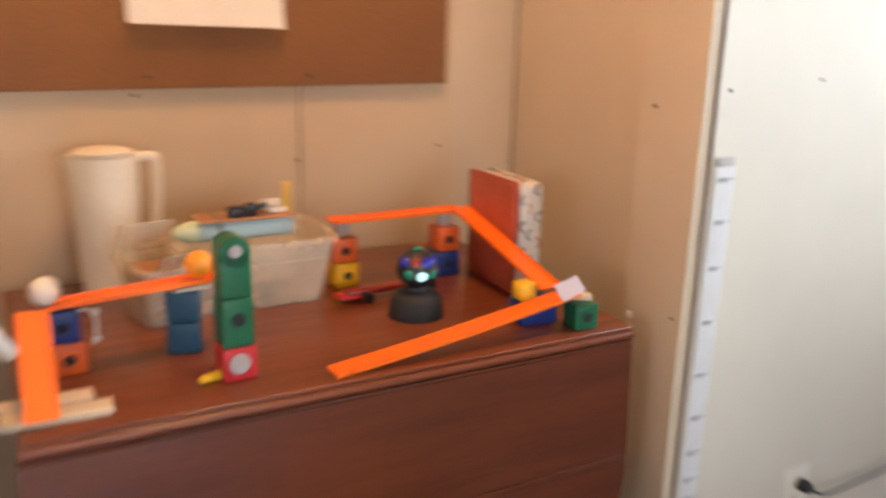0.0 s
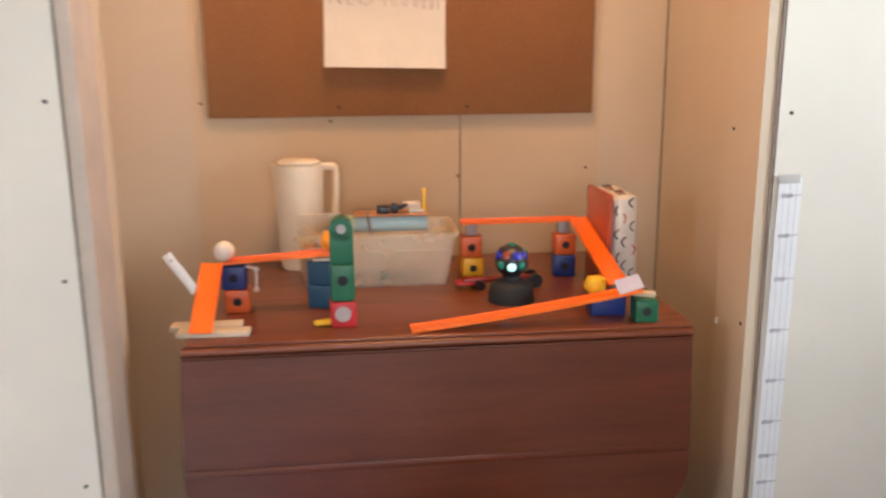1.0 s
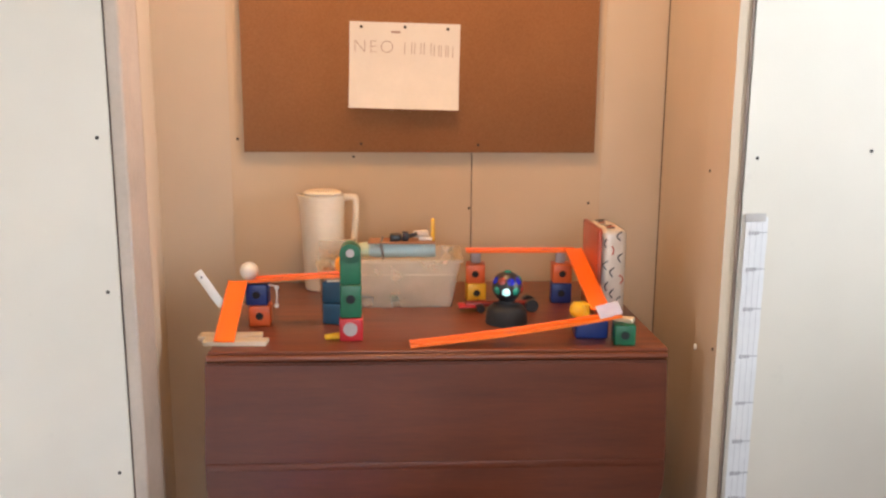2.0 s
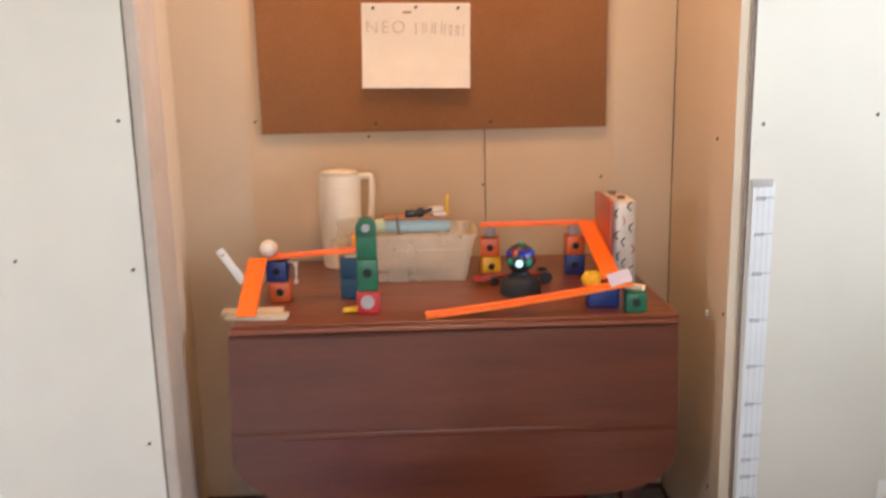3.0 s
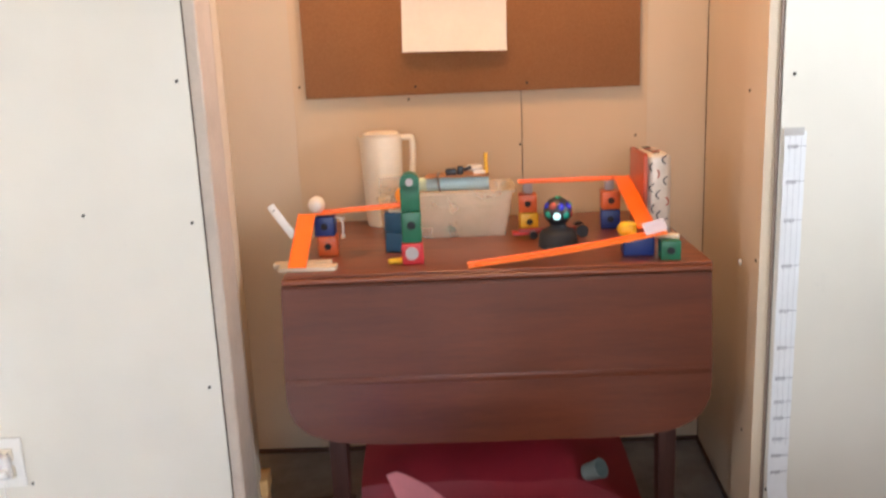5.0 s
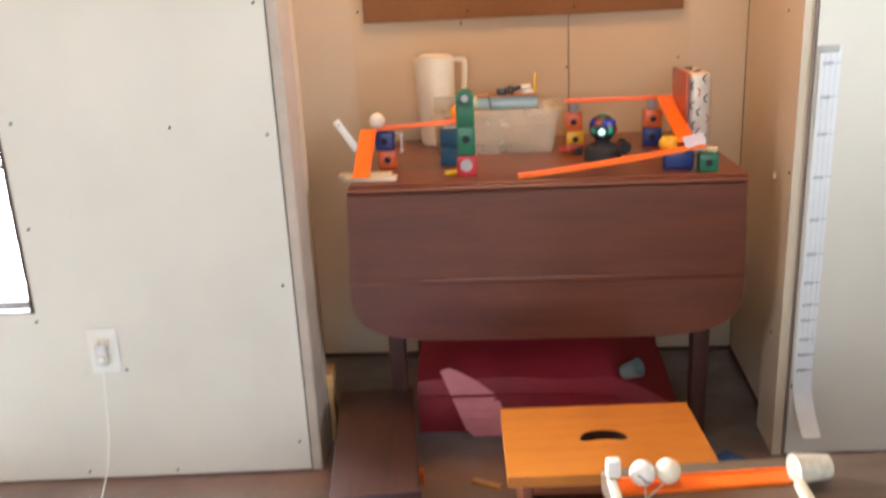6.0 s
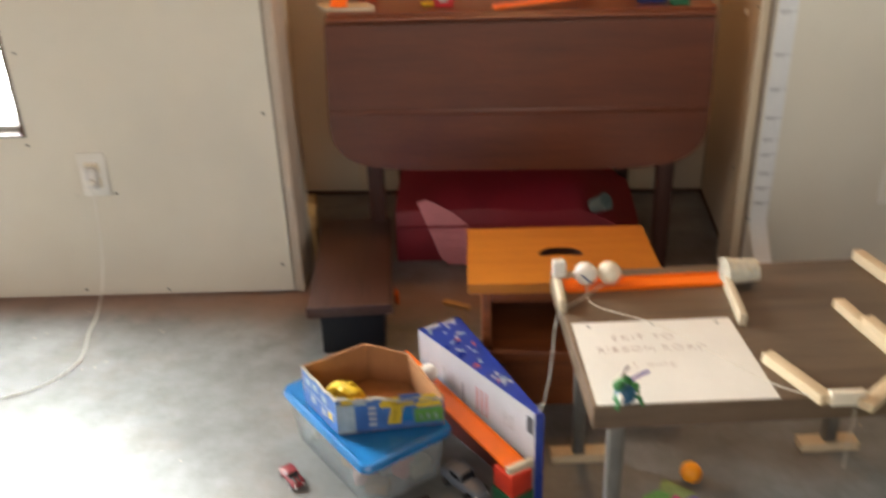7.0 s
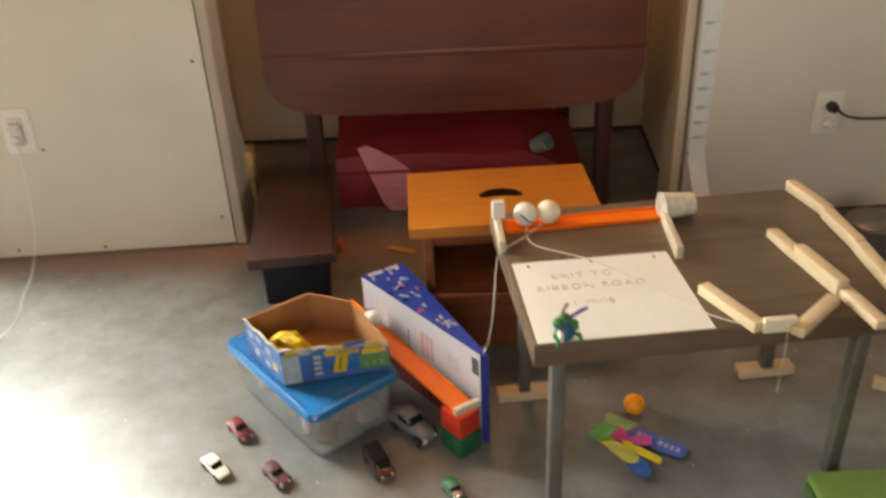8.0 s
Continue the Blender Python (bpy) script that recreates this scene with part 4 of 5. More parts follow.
for z in (0.962, 0.889, 0.808, 0.710, 0.611, 0.528, 0.458, 0.403, 0.364, 0.315, 0.275, 0.235):
    dx = -0.004 * (0.99 - z)
    part("tick", shape(box, dx + 0.0, dx + 0.0215, -0.0046, -0.0036, z - 0.0008, z + 0.0008), TICK, ruler, smooth=False)
    for k in range(4):
        part("numeral_bar", shape(box, dx - 0.016 + 0.0055 * k, dx - 0.0125 + 0.0055 * k, -0.0046, -0.0036, z - 0.005 + 0.001 * (k % 2), z + 0.0030), TICK, ruler, smooth=False)

# ---- under the table ----
bench = thing("low_bench", "low dark brown wooden bench beside the alcove corner", "bench", pose(0.448, 1.365, 0, 0, 0, 7))
part("top", shape(box, -0.096, 0.096, -0.222, 0.268, 0.126, 0.146, 0.004), BROWNWOOD, bench)
part("lip", shape(box, -0.099, 0.099, -0.2295, -0.2225, 0.120, 0.147, 0.003), BROWNWOOD, bench)
part("base", shape(box, -0.074, 0.074, -0.192, 0.235, 0.0, 0.125, 0.006), BLACKCLOTH, bench, "black cloth-covered base")
for y in (-0.17, 0.13):
    tagged(part("clip", shape(box, -0.006, 0.006, -0.016, 0.016, 0, 0.030, 0.004), BLOCK["orange"], m=pose(0.545 - 0.19 * (y + 0.17), 1.59 + y, 0.0, 0, 0, 8)), "small orange plastic piece standing by the bench", "plastic piece", "orange pieces")

red = thing("storage_box", "low red fabric storage box pushed under the table", "box", pose(0, 0, 0))
sec = [(1.655, 0.0), (1.645, 0.10), (1.665, 0.155), (1.72, 0.185), (1.88, 0.225), (2.02, 0.225), (2.02, 0.0)]
bm = bmesh.new()
rings = []
for k in range(25):
    s = k / 24
    x = 0.520 + 0.690 * s
    sh = 1.0 - 0.52 * max(0, s - 0.74) / 0.26 - 0.06 * max(0, 0.08 - s) / 0.08
    rings.append([bm.verts.new((x, y + (0.006 * math.sin(9 * s)) - 0.10 * max(0, s - 0.8) * (y < 1.7), z * sh + (0.004 * math.sin(14 * s + y * 9) if z > 0.05 else 0))) for y, z in sec])
for a, b in zip(rings, rings[1:]):
    for k in range(len(sec)):
        bm.faces.new((a[k], a[(k + 1) % len(sec)], b[(k + 1) % len(sec)], b[k]))
bm.faces.new(rings[0]), bm.faces.new(rings[-1][::-1])
part("body", bm, REDBOX, red)
part("seam", shape(tube, [(0.53, 1.643, 0.112), (0.7, 1.642, 0.116), (0.9, 1.645, 0.116), (1.05, 1.640, 0.105)], 0.003, 8), REDBOX, red)

fan = thing("pleated_card", "pink pleated card wing leaning on the red box", "card", pose(0.657, 1.628, 0.004, -14, 0, 0))
W = [(-0.075, 0.178), (-0.050, 0.186), (-0.028, 0.178), (0.026, 0.148), (0.080, 0.106), (0.094, 0.060), (0.090, 0.0), (0.010, 0.0), (-0.01, 0.022)]
bm = bmesh.new()
lo = [bm.verts.new((x, 0.0, z)) for x, z in W]
hi = [bm.verts.new((x, -0.004, z)) for x, z in W]
bm.faces.new(lo), bm.faces.new(hi[::-1])
for k in range(len(W)):
    bm.faces.new((lo[k], lo[(k + 1) % len(W)], hi[(k + 1) % len(W)], hi[k]))
part("panel", bm, PINK, fan)
for x0, x1, z in ((0.004, 0.068, 0.020), (-0.012, 0.069, 0.044), (-0.024, 0.066, 0.068), (-0.036, 0.046, 0.094)):
    part("pleat", shape(box, x0, x1, -0.0075, -0.004, z - 0.004, z + 0.004, 0.002), PINK, fan)

cupm = thing("plastic_cup", "grey-green plastic cup lying on the red box", "cup", pose(1.090, 1.680, 0.166, 55, 25, 35) @ Matrix.Scale(0.78, 4))
part("wall", shape(lathe, [(0.026, -0.03), (0.031, 0.03), (0.033, 0.032), (0.030, 0.034), (0.024, -0.026), (0.001, -0.026)], seg=26), surf("grey_green_plastic", (0.22, 0.28, 0.27), 0.4), cupm)

stool = thing("step_stool", "orange pine step stool with a hand slot", "stool", pose(0.942, 1.078, 0, 0, 0, 2.5))
bm = bmesh.new()
TOPPTS = [(-0.193, -0.130), (0.193, -0.130), (0.193, 0.130), (-0.193, 0.130)]
slot = []
for k in range(28):
    a = 2 * math.pi * k / 28
    x, y = 0.046 * math.copysign(abs(math.cos(a)) ** 0.6, math.cos(a)), 0.0175 * math.sin(a)
    slot.append((x, y + 0.010 - 0.013 * (x / 0.044) ** 2))
for z in (0.288, 0.310):
    o = [bm.verts.new((x, y, z)) for x, y in TOPPTS]
    i_ = [bm.verts.new((x, y, z)) for x, y in slot]
    es = [bm.edges.new((o[k], o[(k + 1) % 4])) for k in range(4)] + [bm.edges.new((i_[k], i_[(k + 1) % 28])) for k in range(28)]
    bmesh.ops.triangle_fill(bm, use_beauty=True, edges=es)
bm.verts.ensure_lookup_table()
n_ = 32
for ring0, cnt in ((0, 4),):
    for k in range(cnt):
        a, b = bm.verts[ring0 + k], bm.verts[ring0 + (k + 1) % cnt]
        c, d = bm.verts[n_ + ring0 + (k + 1) % cnt], bm.verts[n_ + ring0 + k]
        bm.faces.new((a, b, c, d))
stool_top = part("top", bm, STOOLWOOD, stool, "orange varnished pine top with a kidney-shaped slot")
# Dark ring lines the slot and paints the shade inside it.
bm = bmesh.new()
rings = [[bm.verts.new((x * s, y * s, z)) for x, y in slot] for s, z in ((1.0, 0.2885), (1.0, 0.3104), (0.985, 0.3104), (0.985, 0.2885))]
for q in range(4):
    for k in range(28):
        bm.faces.new((rings[q][k], rings[q][(k + 1) % 28], rings[(q + 1) % 4][(k + 1) % 28], rings[(q + 1) % 4][k]))
part("slot_shade_ring", bm, DARKWOOD, stool_top, "dark lining that paints the shade inside the slot")
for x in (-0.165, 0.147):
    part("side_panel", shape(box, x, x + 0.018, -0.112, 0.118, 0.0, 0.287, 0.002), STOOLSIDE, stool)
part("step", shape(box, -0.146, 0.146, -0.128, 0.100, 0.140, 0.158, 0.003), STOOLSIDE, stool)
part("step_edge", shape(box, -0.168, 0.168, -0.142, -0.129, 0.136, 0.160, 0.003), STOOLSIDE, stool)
# Board added below the top so that the slot looks dark.
part("slot_dark_backing", shape(box, -0.146, 0.146, -0.097, 0.099, 0.250, 0.2575, 0.001), STOOLSIDE, stool)
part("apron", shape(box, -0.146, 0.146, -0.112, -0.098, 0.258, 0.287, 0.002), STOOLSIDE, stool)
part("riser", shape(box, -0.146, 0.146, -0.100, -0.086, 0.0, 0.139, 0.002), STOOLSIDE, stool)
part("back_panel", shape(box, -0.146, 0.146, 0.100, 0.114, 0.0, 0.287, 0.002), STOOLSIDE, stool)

PINEBLOCK = wood("warm_pine_block", (0.74, 0.44, 0.18), (0.60, 0.33, 0.12), 0, 0.65, 10, spec=0.2)
tagged(part("wood_scrap", shape(box, -0.012, 0.028, -0.03, 0.03, 0, 0.164, 0.002), SCRAPWOOD, m=pose(0.268, 1.645, 0, 0, 0, 6)), "rough pine offcut standing in the alcove corner", "wood scrap")
tagged(part("wood_scrap", shape(box, -0.030, 0.032, -0.04, 0.03, 0, 0.040, 0.003), PINEBLOCK, m=pose(0.270, 1.640, 0.1652, 0, 0, 6)), "short pale pine offcut lying on another", "wood scrap")
tagged(part("paper_sheet", shape(box, -0.065, 0.065, -0.05, 0.05, 0.0003, 0.0013), surf("blue_paper", (0.02, 0.09, 0.26), 0.6, vary=0.15, big=20), m=pose(1.3147, 1.4668, 0, 0, 0, -49)), "blue sheet of card lying on the concrete floor", "card")
plank(0.704, 1.395, 0, -25, 0.075, 0.018, 0.010, SCRAPWOOD, "short pine stick lying on the concrete floor")
plank(0.775, 1.02, 0, 40, 0.030, 0.018, 0.014, PALEWOOD, "tiny pale wood offcut on the concrete floor")
bm = ball(bmesh.new(), (0, 0, 0), 0.05, 20, (1.3, 0.9, 0.35))
for v in bm.verts:
    v.co += v.normal * 0.008 * noise.noise(v.co * 30)
    v.co.z = max(v.co.z, -0.012)
tagged(part("cloth", bm, surf("dusty_blue_cloth", (0.06, 0.12, 0.20), 0.9, vary=0.3, fine=250, bump=0.3), m=pose(1.235, 1.18, 0.012, 0, 0, 20)), "crumpled dusty blue cloth on the floor", "cloth")

# ---- side table with the lower run ----
SZ, ANG = 0.398, 5.5
stand = thing("side_table", "small walnut-laminate side table on grey steel legs", "table", pose(0.948, 0.398, 0, 0, 0, ANG))
part("tabletop", shape(box, 0, 0.560, 0.031, 0.428, SZ - 0.038, SZ, 0.0025), STANDTOP, stand)
for u, v, z in ((0.048, 0.090, 0), (0.540, 0.130, 0), (0.058, 0.402, 0.019), (0.545, 0.402, 0.019)):
    bm = box(bmesh.new(), u - 0.011, u + 0.011, v - 0.011, v + 0.011, z, SZ - 0.0385, 0.002)
    part("leg", bm, STEEL, stand)
for v in (0.096, 0.402):
    part("rail", shape(box, 0.05, 0.53, v - 0.008, v + 0.008, SZ - 0.060, SZ - 0.0385, 0.002), STEEL, stand)


def on_stand(u, v, z=SZ, rz=0.0, rx=0.0, ry=0.0):
    return pose(0.948, 0.398, 0, 0, 0, ANG) @ pose(u, v, z, rx, ry, rz)


for u in (0.062, 0.546):
    bm = box(bmesh.new(), -0.056, 0.056, -0.016, 0.016, 0, 0.0185, 0.0012)
    tagged(part("wood_block", bm, PLANKWOOD, m=on_stand(u, 0.404, 0)), "pale pine block under a table leg", "wood block", "leg blocks")

notice = thing("paper_notice", "white paper sign lying on the side table", "paper", pose(1.0645, 0.5495, SZ + 0.0006, 0, 0, 5.0))
part("sheet", shape(box, -0.124, 0.124, -0.107, 0.107, 0, 0.0006), PAPER, notice, smooth=False)
lettering("letters", "EXIT TO", 0.022, INK, notice, pose(-0.024, 0.058, 0.0008), "faint pencil capitals")
lettering("letters", "RIBBON ROAD", 0.0215, INK, notice, pose(-0.017, 0.026, 0.0008), "faint pencil capitals")
lettering("letters", "1 mile", 0.022, INK, notice, pose(-0.024, -0.016, 0.0008), "faint pencil letters")
for x, y in ((-0.100, 0.094), (0.0, 0.096), (0.100, 0.093)):
    part("pin_hole", shape(cyl, (x, y, 0.0007), (x, y, 0.0012), 0.0028, seg=12), DARKINK, notice)

toy_track((0.928, 0.765, SZ + 0.0005), (1.203, 0.795, SZ + 0.0005), "orange toy track along the back of the side table")
plank(0.918, 0.735, SZ, 92, 0.105, 0.011, 0.022, PALEWOOD, "pale wooden plank on edge at the track start")
tagged(part("eraser", shape(box, -0.011, 0.011, -0.008, 0.008, 0, 0.030, 0.003, 3), WHITE, m=pose(0.918, 0.766, SZ + 0.0222, 0, 0, 4)), "white rubber block standing on a plank", "eraser")
plank(1.196, 0.705, SZ, 88, 0.125, 0.011, 0.022, PALEWOOD, "pale wooden plank on edge below the paper cup")
b1 = table_ball(0.964, 0.772, SZ + 0.0232, WHITE_BALL, "white ping-pong ball with a blue mark and a string")
part("blue_mark", shape(tube, [(-0.010, -0.0160, 0.006), (-0.003, -0.0202, 0.004), (0.002, -0.0205, -0.004), (0.009, -0.0178, -0.006)], 0.0014, 6), surf("blue_ink", (0.03, 0.06, 0.16), 0.5), b1)
table_ball(1.004, 0.777, SZ + 0.0232, IVORY, "yellowed white ping-pong ball on the orange track")
cup = thing("paper_cup", "small printed paper cup lying on its side", "cup", pose(1.195, 0.778, SZ + 0.0240, 0, 90, 9) @ Matrix.Scale(0.88, 4))
part("wall", shape(lathe, [(0.0255, 0), (0.0275, 0.0), (0.0275, 0.003), (0.0262, 0.004), (0.021, 0.062), (0.0195, 0.062), (0.0195, 0.058), (0.0245, 0.004), (0.0245, 0.0)], seg=30), surf("printed_cup_paper", (0.72, 0.69, 0.58), 0.6, vary=0.18, big=60, wear=(0.62, 0.44, 0.10)), cup)
part("bottom", shape(lathe, [(0.0194, 0.056), (0.0194, 0.0575)], seg=30), PAPER, cup)

STICKS = [(1.461, 0.818, 0.112, 103), (1.472, 0.705, 0.112, 94), (1.474, 0.590, 0.112, 90), (1.366, 0.665, 0.080, 101),
          (1.385, 0.577, 0.112, 102), (1.408, 0.482, 0.090, 100), (1.338, 0.468, 0.112, 44), (1.228, 0.494, 0.115, 115)]
for k, (x, y, ln, rz) in enumerate(STICKS):
    plank(x, y, SZ, rz, ln, 0.019, (0.019, 0.019, 0.019, 0.015, 0.026, 0.015, 0.013, 0.016)[k], PLANKWOOD,
          ("pale pine stick along the side table's edge", "pale pine stick on the side table")[k > 2], group="pine sticks")
tagged(part("eraser", shape(box, -0.0235, 0.0235, -0.005, 0.005, 0, 0.022, 0.002, 2), IVORY, m=pose(1.279, 0.443, SZ, 0, 0, 5)), "white rubber block at the front edge of the side table", "eraser")
bm = tube(bmesh.new(), [(0.966, 0.754, SZ + 0.016), (0.962, 0.735, SZ + 0.003), (0.968, 0.700, SZ + 0.003), (1.010, 0.672, SZ + 0.004), (1.062, 0.645, SZ + 0.003), (1.13, 0.565, SZ + 0.003), (1.19, 0.485, SZ + 0.003), (1.245, 0.452, SZ + 0.003), (1.262, 0.444, SZ + 0.010)], 0.0010, 6)
tagged(part("string", bm, STRING), "thin white string lying across the paper sign", "string")
bm = tube(bmesh.new(), [(0.998, 0.760, SZ + 0.016), (0.962, 0.728, SZ + 0.004), (0.922, 0.690, SZ + 0.003), (0.909, 0.685, SZ - 0.010), (0.905, 0.680, 0.30), (0.895, 0.676, 0.23), (0.885, 0.676, 0.205)], 0.0010, 6)
tagged(part("string", bm, STRING), "thin white string hanging off the side table", "string")
bm = tube(bmesh.new(), [(1.286, 0.432, SZ + 0.014), (1.288, 0.430, SZ - 0.02), (1.287, 0.431, 0.34), (1.288, 0.432, 0.300)], 0.0006, 6)
tagged(part("string", bm, STRING), "thin white string hanging in front of the side table", "string")

bug = thing("toy_beetle", "small green and blue toy beetle with purple-tipped feelers", "toy", pose(0.988, 0.438, SZ + 0.0015, 0, 0, 20) @ Matrix.Scale(1.05, 4))
part("body", shape(ball, (0, 0, 0.014), 0.015, 20, (1.0, 0.85, 0.9)), surf("beetle_blue", (0.02, 0.12, 0.22), 0.3), bug, "blue body")
bm = bmesh.new()
for x, y, z, r in ((0.004, 0.010, 0.024, 0.010), (-0.008, 0.004, 0.026, 0.008), (0.012, 0.0, 0.022, 0.007), (-0.012, -0.004, 0.012, 0.007)):
    ball(bm, (x, y, z), r, 14)
BEETLE_GREEN = surf("beetle_green", (0.03, 0.20, 0.06), 0.35)
part("shell", bm, BEETLE_GREEN, bug, "green shell")
for x, y, z, x2, y2, z2 in ((-0.010, -0.010, 0.012, -0.018, -0.013, 0.002), (0.010, -0.011, 0.012, 0.017, -0.014, 0.002), (0.012, 0.002, 0.014, 0.020, 0.003, 0.010)):
    part("limb", shape(tube, [(x, y, z), ((x + x2) / 2, (y + y2) / 2, max(z, z2) + 0.004), (x2, y2, z2)], 0.0026, 8), BEETLE_GREEN, bug)
part("stripe", shape(box, -0.015, -0.009, -0.015, -0.004, 0.008, 0.022, 0.002), WHITE, bug)
part("feeler", shape(tube, [(0.006, 0.006, 0.026), (0.020, 0.008, 0.032), (0.036, 0.008, 0.036)], 0.0024, 8), surf("feeler_purple", (0.09, 0.05, 0.35), 0.4), bug, "purple feeler")
part("feeler", shape(tube, [(-0.002, 0.010, 0.028), (0.004, 0.014, 0.038), (0.010, 0.014, 0.046)], 0.0022, 8), surf("feeler_grey", (0.28, 0.22, 0.22), 0.5), bug, "grey feeler")

# ---- floor things in front ----
bin_ = thing("storage_bin", "clear plastic storage bin with a bright blue lid", "storage bin", pose(0.557, 0.805, 0, 0, 0, 130.3))
bm = bmesh.new()


def rounded(ax, ay, z, rr=0.022):
    pts = []
    for sx, sy, a0 in ((1, 1, 0), (-1, 1, 90), (-1, -1, 180), (1, -1, 270)):
        for k in range(6):
            a = radians(a0 + 18 * k)
            pts.append(bm.verts.new((sx * (ax - rr) + rr * math.cos(a), sy * (ay - rr) + rr * math.sin(a), z)))
    return pts


def skin(rs, cap0=True, cap1=True):
    n = len(rs[0])
    for a, b in zip(rs, rs[1:]):
        for k in range(n):
            bm.faces.new((a[k], a[(k + 1) % n], b[(k + 1) % n], b[k]))
    if cap0:
        bm.faces.new(rs[0][::-1])
    if cap1:
        bm.faces.new(rs[-1])


skin([rounded(0.136, 0.080, 0.0), rounded(0.140, 0.083, 0.004), rounded(0.152, 0.094, 0.106), rounded(0.150, 0.092, 0.106), rounded(0.136, 0.080, 0.005)])
part("body", bm, CLEARBIN, bin_)
bm = bmesh.new()
skin([rounded(0.153, 0.095, 0.104), rounded(0.160, 0.099, 0.103), rounded(0.161, 0.100, 0.110), rounded(0.158, 0.097, 0.1175), rounded(0.150, 0.092, 0.1190), rounded(0.146, 0.088, 0.1165), rounded(0.138, 0.080, 0.1165)])
part("lid", bm, LIDBLUE, bin_, "bright blue plastic lid")
part("lid_grip", shape(box, -0.140, -0.134, -0.045, 0.045, 0.1166, 0.1185, 0.001), LIDBLUE, bin_)
random.seed(11)
for k in range(14):
    x, y = random.uniform(-0.11, 0.11), random.uniform(-0.055, 0.055)
    c = random.choice((CARDBOARD, BOXWHITE, GREY, PINK, CARDBOARD, PALEWOOD, BLACK))
    tagged(part("keepsake", shape(box, -0.022, 0.022, -0.016, 0.016, 0, random.uniform(0.02, 0.06), 0.004), c,
                m=pose(0.557, 0.805, 0, 0, 0, 130.3) @ pose(x, y, 0.006, 0, 0, random.uniform(0, 90))), "small odd piece stored in the clear bin", "odd piece", "bin contents")

carton = thing("carton", "torn open blue printed carton on the bin lid", "carton", pose(0, 0, 0.1195))
PTS = [(0.440, 0.818), (0.524, 0.714), (0.716, 0.752), (0.640, 0.872), (0.553, 0.895)]
HT = [(0.078, 0.076), (0.074, 0.060), (0.060, 0.072), (0.074, 0.082), (0.082, 0.078)]
CY, CG, CL = surf("printed_yellow_card", (0.72, 0.48, 0.03), 0.4, vary=0.15, big=40), surf("printed_green_card", (0.10, 0.30, 0.06), 0.4, vary=0.2, big=40), surf("printed_pale_card", (0.34, 0.42, 0.46), 0.4, vary=0.2, big=40)
TORN = surf("torn_pale_card", (0.50, 0.46, 0.38), 0.85, vary=0.25, big=60)
for k in range(5):
    (x0, y0), (x1, y1) = PTS[k], PTS[(k + 1) % 5]
    d = Vector((x1 - x0, y1 - y0, 0))
    nrm = Vector((d.y, -d.x, 0)).normalized()
    n_seg = 22
    for side, mt, nm, lb in ((0.0, CARTONBLUE, "printed_side", ""), (-0.0016, CARDBOARD, "inner_side", "bare brown cardboard inside")):
        bm = bmesh.new()
        prev = None
        for i in range(n_seg + 1):
            s = i / n_seg
            h = HT[k][0] * (1 - s) + HT[k][1] * s + ((0.0035 * math.sin(17 * s + k) + 0.0045 * noise.noise(Vector((s * 9, k * 3.1, 0.4)))) if k in (0, 1) else 0.0015 * noise.noise(Vector((s * 7, k, 0))))
            p = Vector((x0, y0, 0)) + d * s + nrm * side
            row = [bm.verts.new(p), bm.verts.new(p + Vector((0, 0, h))), bm.verts.new(p - nrm * 0.0014 + Vector((0, 0, h))), bm.verts.new(p - nrm * 0.0014)]
            if prev:
                for q in range(4):
                    bm.faces.new((prev[q], prev[(q + 1) % 4], row[(q + 1) % 4], row[q]))
            else:
                bm.faces.new(row[::-1])
            prev = row
        bm.faces.new(prev)
        part(nm, bm, mt, carton, lb, smooth=False)
    bm = bmesh.new()
    prev = None
    for i in range(n_seg + 1):
        s = i / n_seg
        h = HT[k][0] * (1 - s) + HT[k][1] * s + ((0.0035 * math.sin(17 * s + k) + 0.0045 * noise.noise(Vector((s * 9, k * 3.1, 0.4)))) if k in (0, 1) else 0.0015 * noise.noise(Vector((s * 7, k, 0))))
        lo = h - 0.0022 - 0.0022 * abs(noise.noise(Vector((s * 21, k * 1.7, 2.0))))
        p = Vector((x0, y0, 0)) + d * s
        row = [bm.verts.new(p + nrm * o + Vector((0, 0, z))) for o, z in ((0.0012, lo), (0.0012, h + 0.0008), (-0.0036, h + 0.0008), (-0.0036, lo))]
        if prev:
            for q in range(4):
                bm.faces.new((prev[q], prev[(q + 1) % 4], row[(q + 1) % 4], row[q]))
        else:
            bm.faces.new(row[::-1])
        prev = row
    bm.faces.new(prev)
    part("torn_edge", bm, TORN if k < 2 else CARDBOARD, carton, "pale torn card edge" if k < 2 else "", smooth=False)
part("bottom", shape(prism, PTS, 0.0, 0.0016), CARDBOARD, carton, smooth=False)


def on_side(k, s0, s1, z0, z1, mat, name="print_patch", lean=0.0):
    """A printed patch on side k of the carton, between fractions of its length."""
    (x0, y0), (x1, y1) = PTS[k], PTS[(k + 1) % 5]
    d = Vector((x1 - x0, y1 - y0, 0))
    nrm = Vector((d.y, -d.x, 0)).normalized() * 0.0008
    bm = bmesh.new()
    vs = [Vector((x0, y0, z0)) + d * s0 + nrm, Vector((x0, y0, z0)) + d * s1 + nrm, Vector((x0, y0, z1)) + d * (s1 + lean) + nrm, Vector((x0, y0, z1)) + d * (s0 + lean) + nrm]
    f = bm.faces.new([bm.verts.new(v) for v in vs])
    ex = bmesh.ops.extrude_face_region(bm, geom=[f])
    for v in ex["geom"]:
        if isinstance(v, bmesh.types.BMVert):
            v.co -= nrm * 0.6
    part(name, bm, mat, carton, smooth=False)


on_side(1, 0.0, 0.17, 0.002, 0.066, CL)
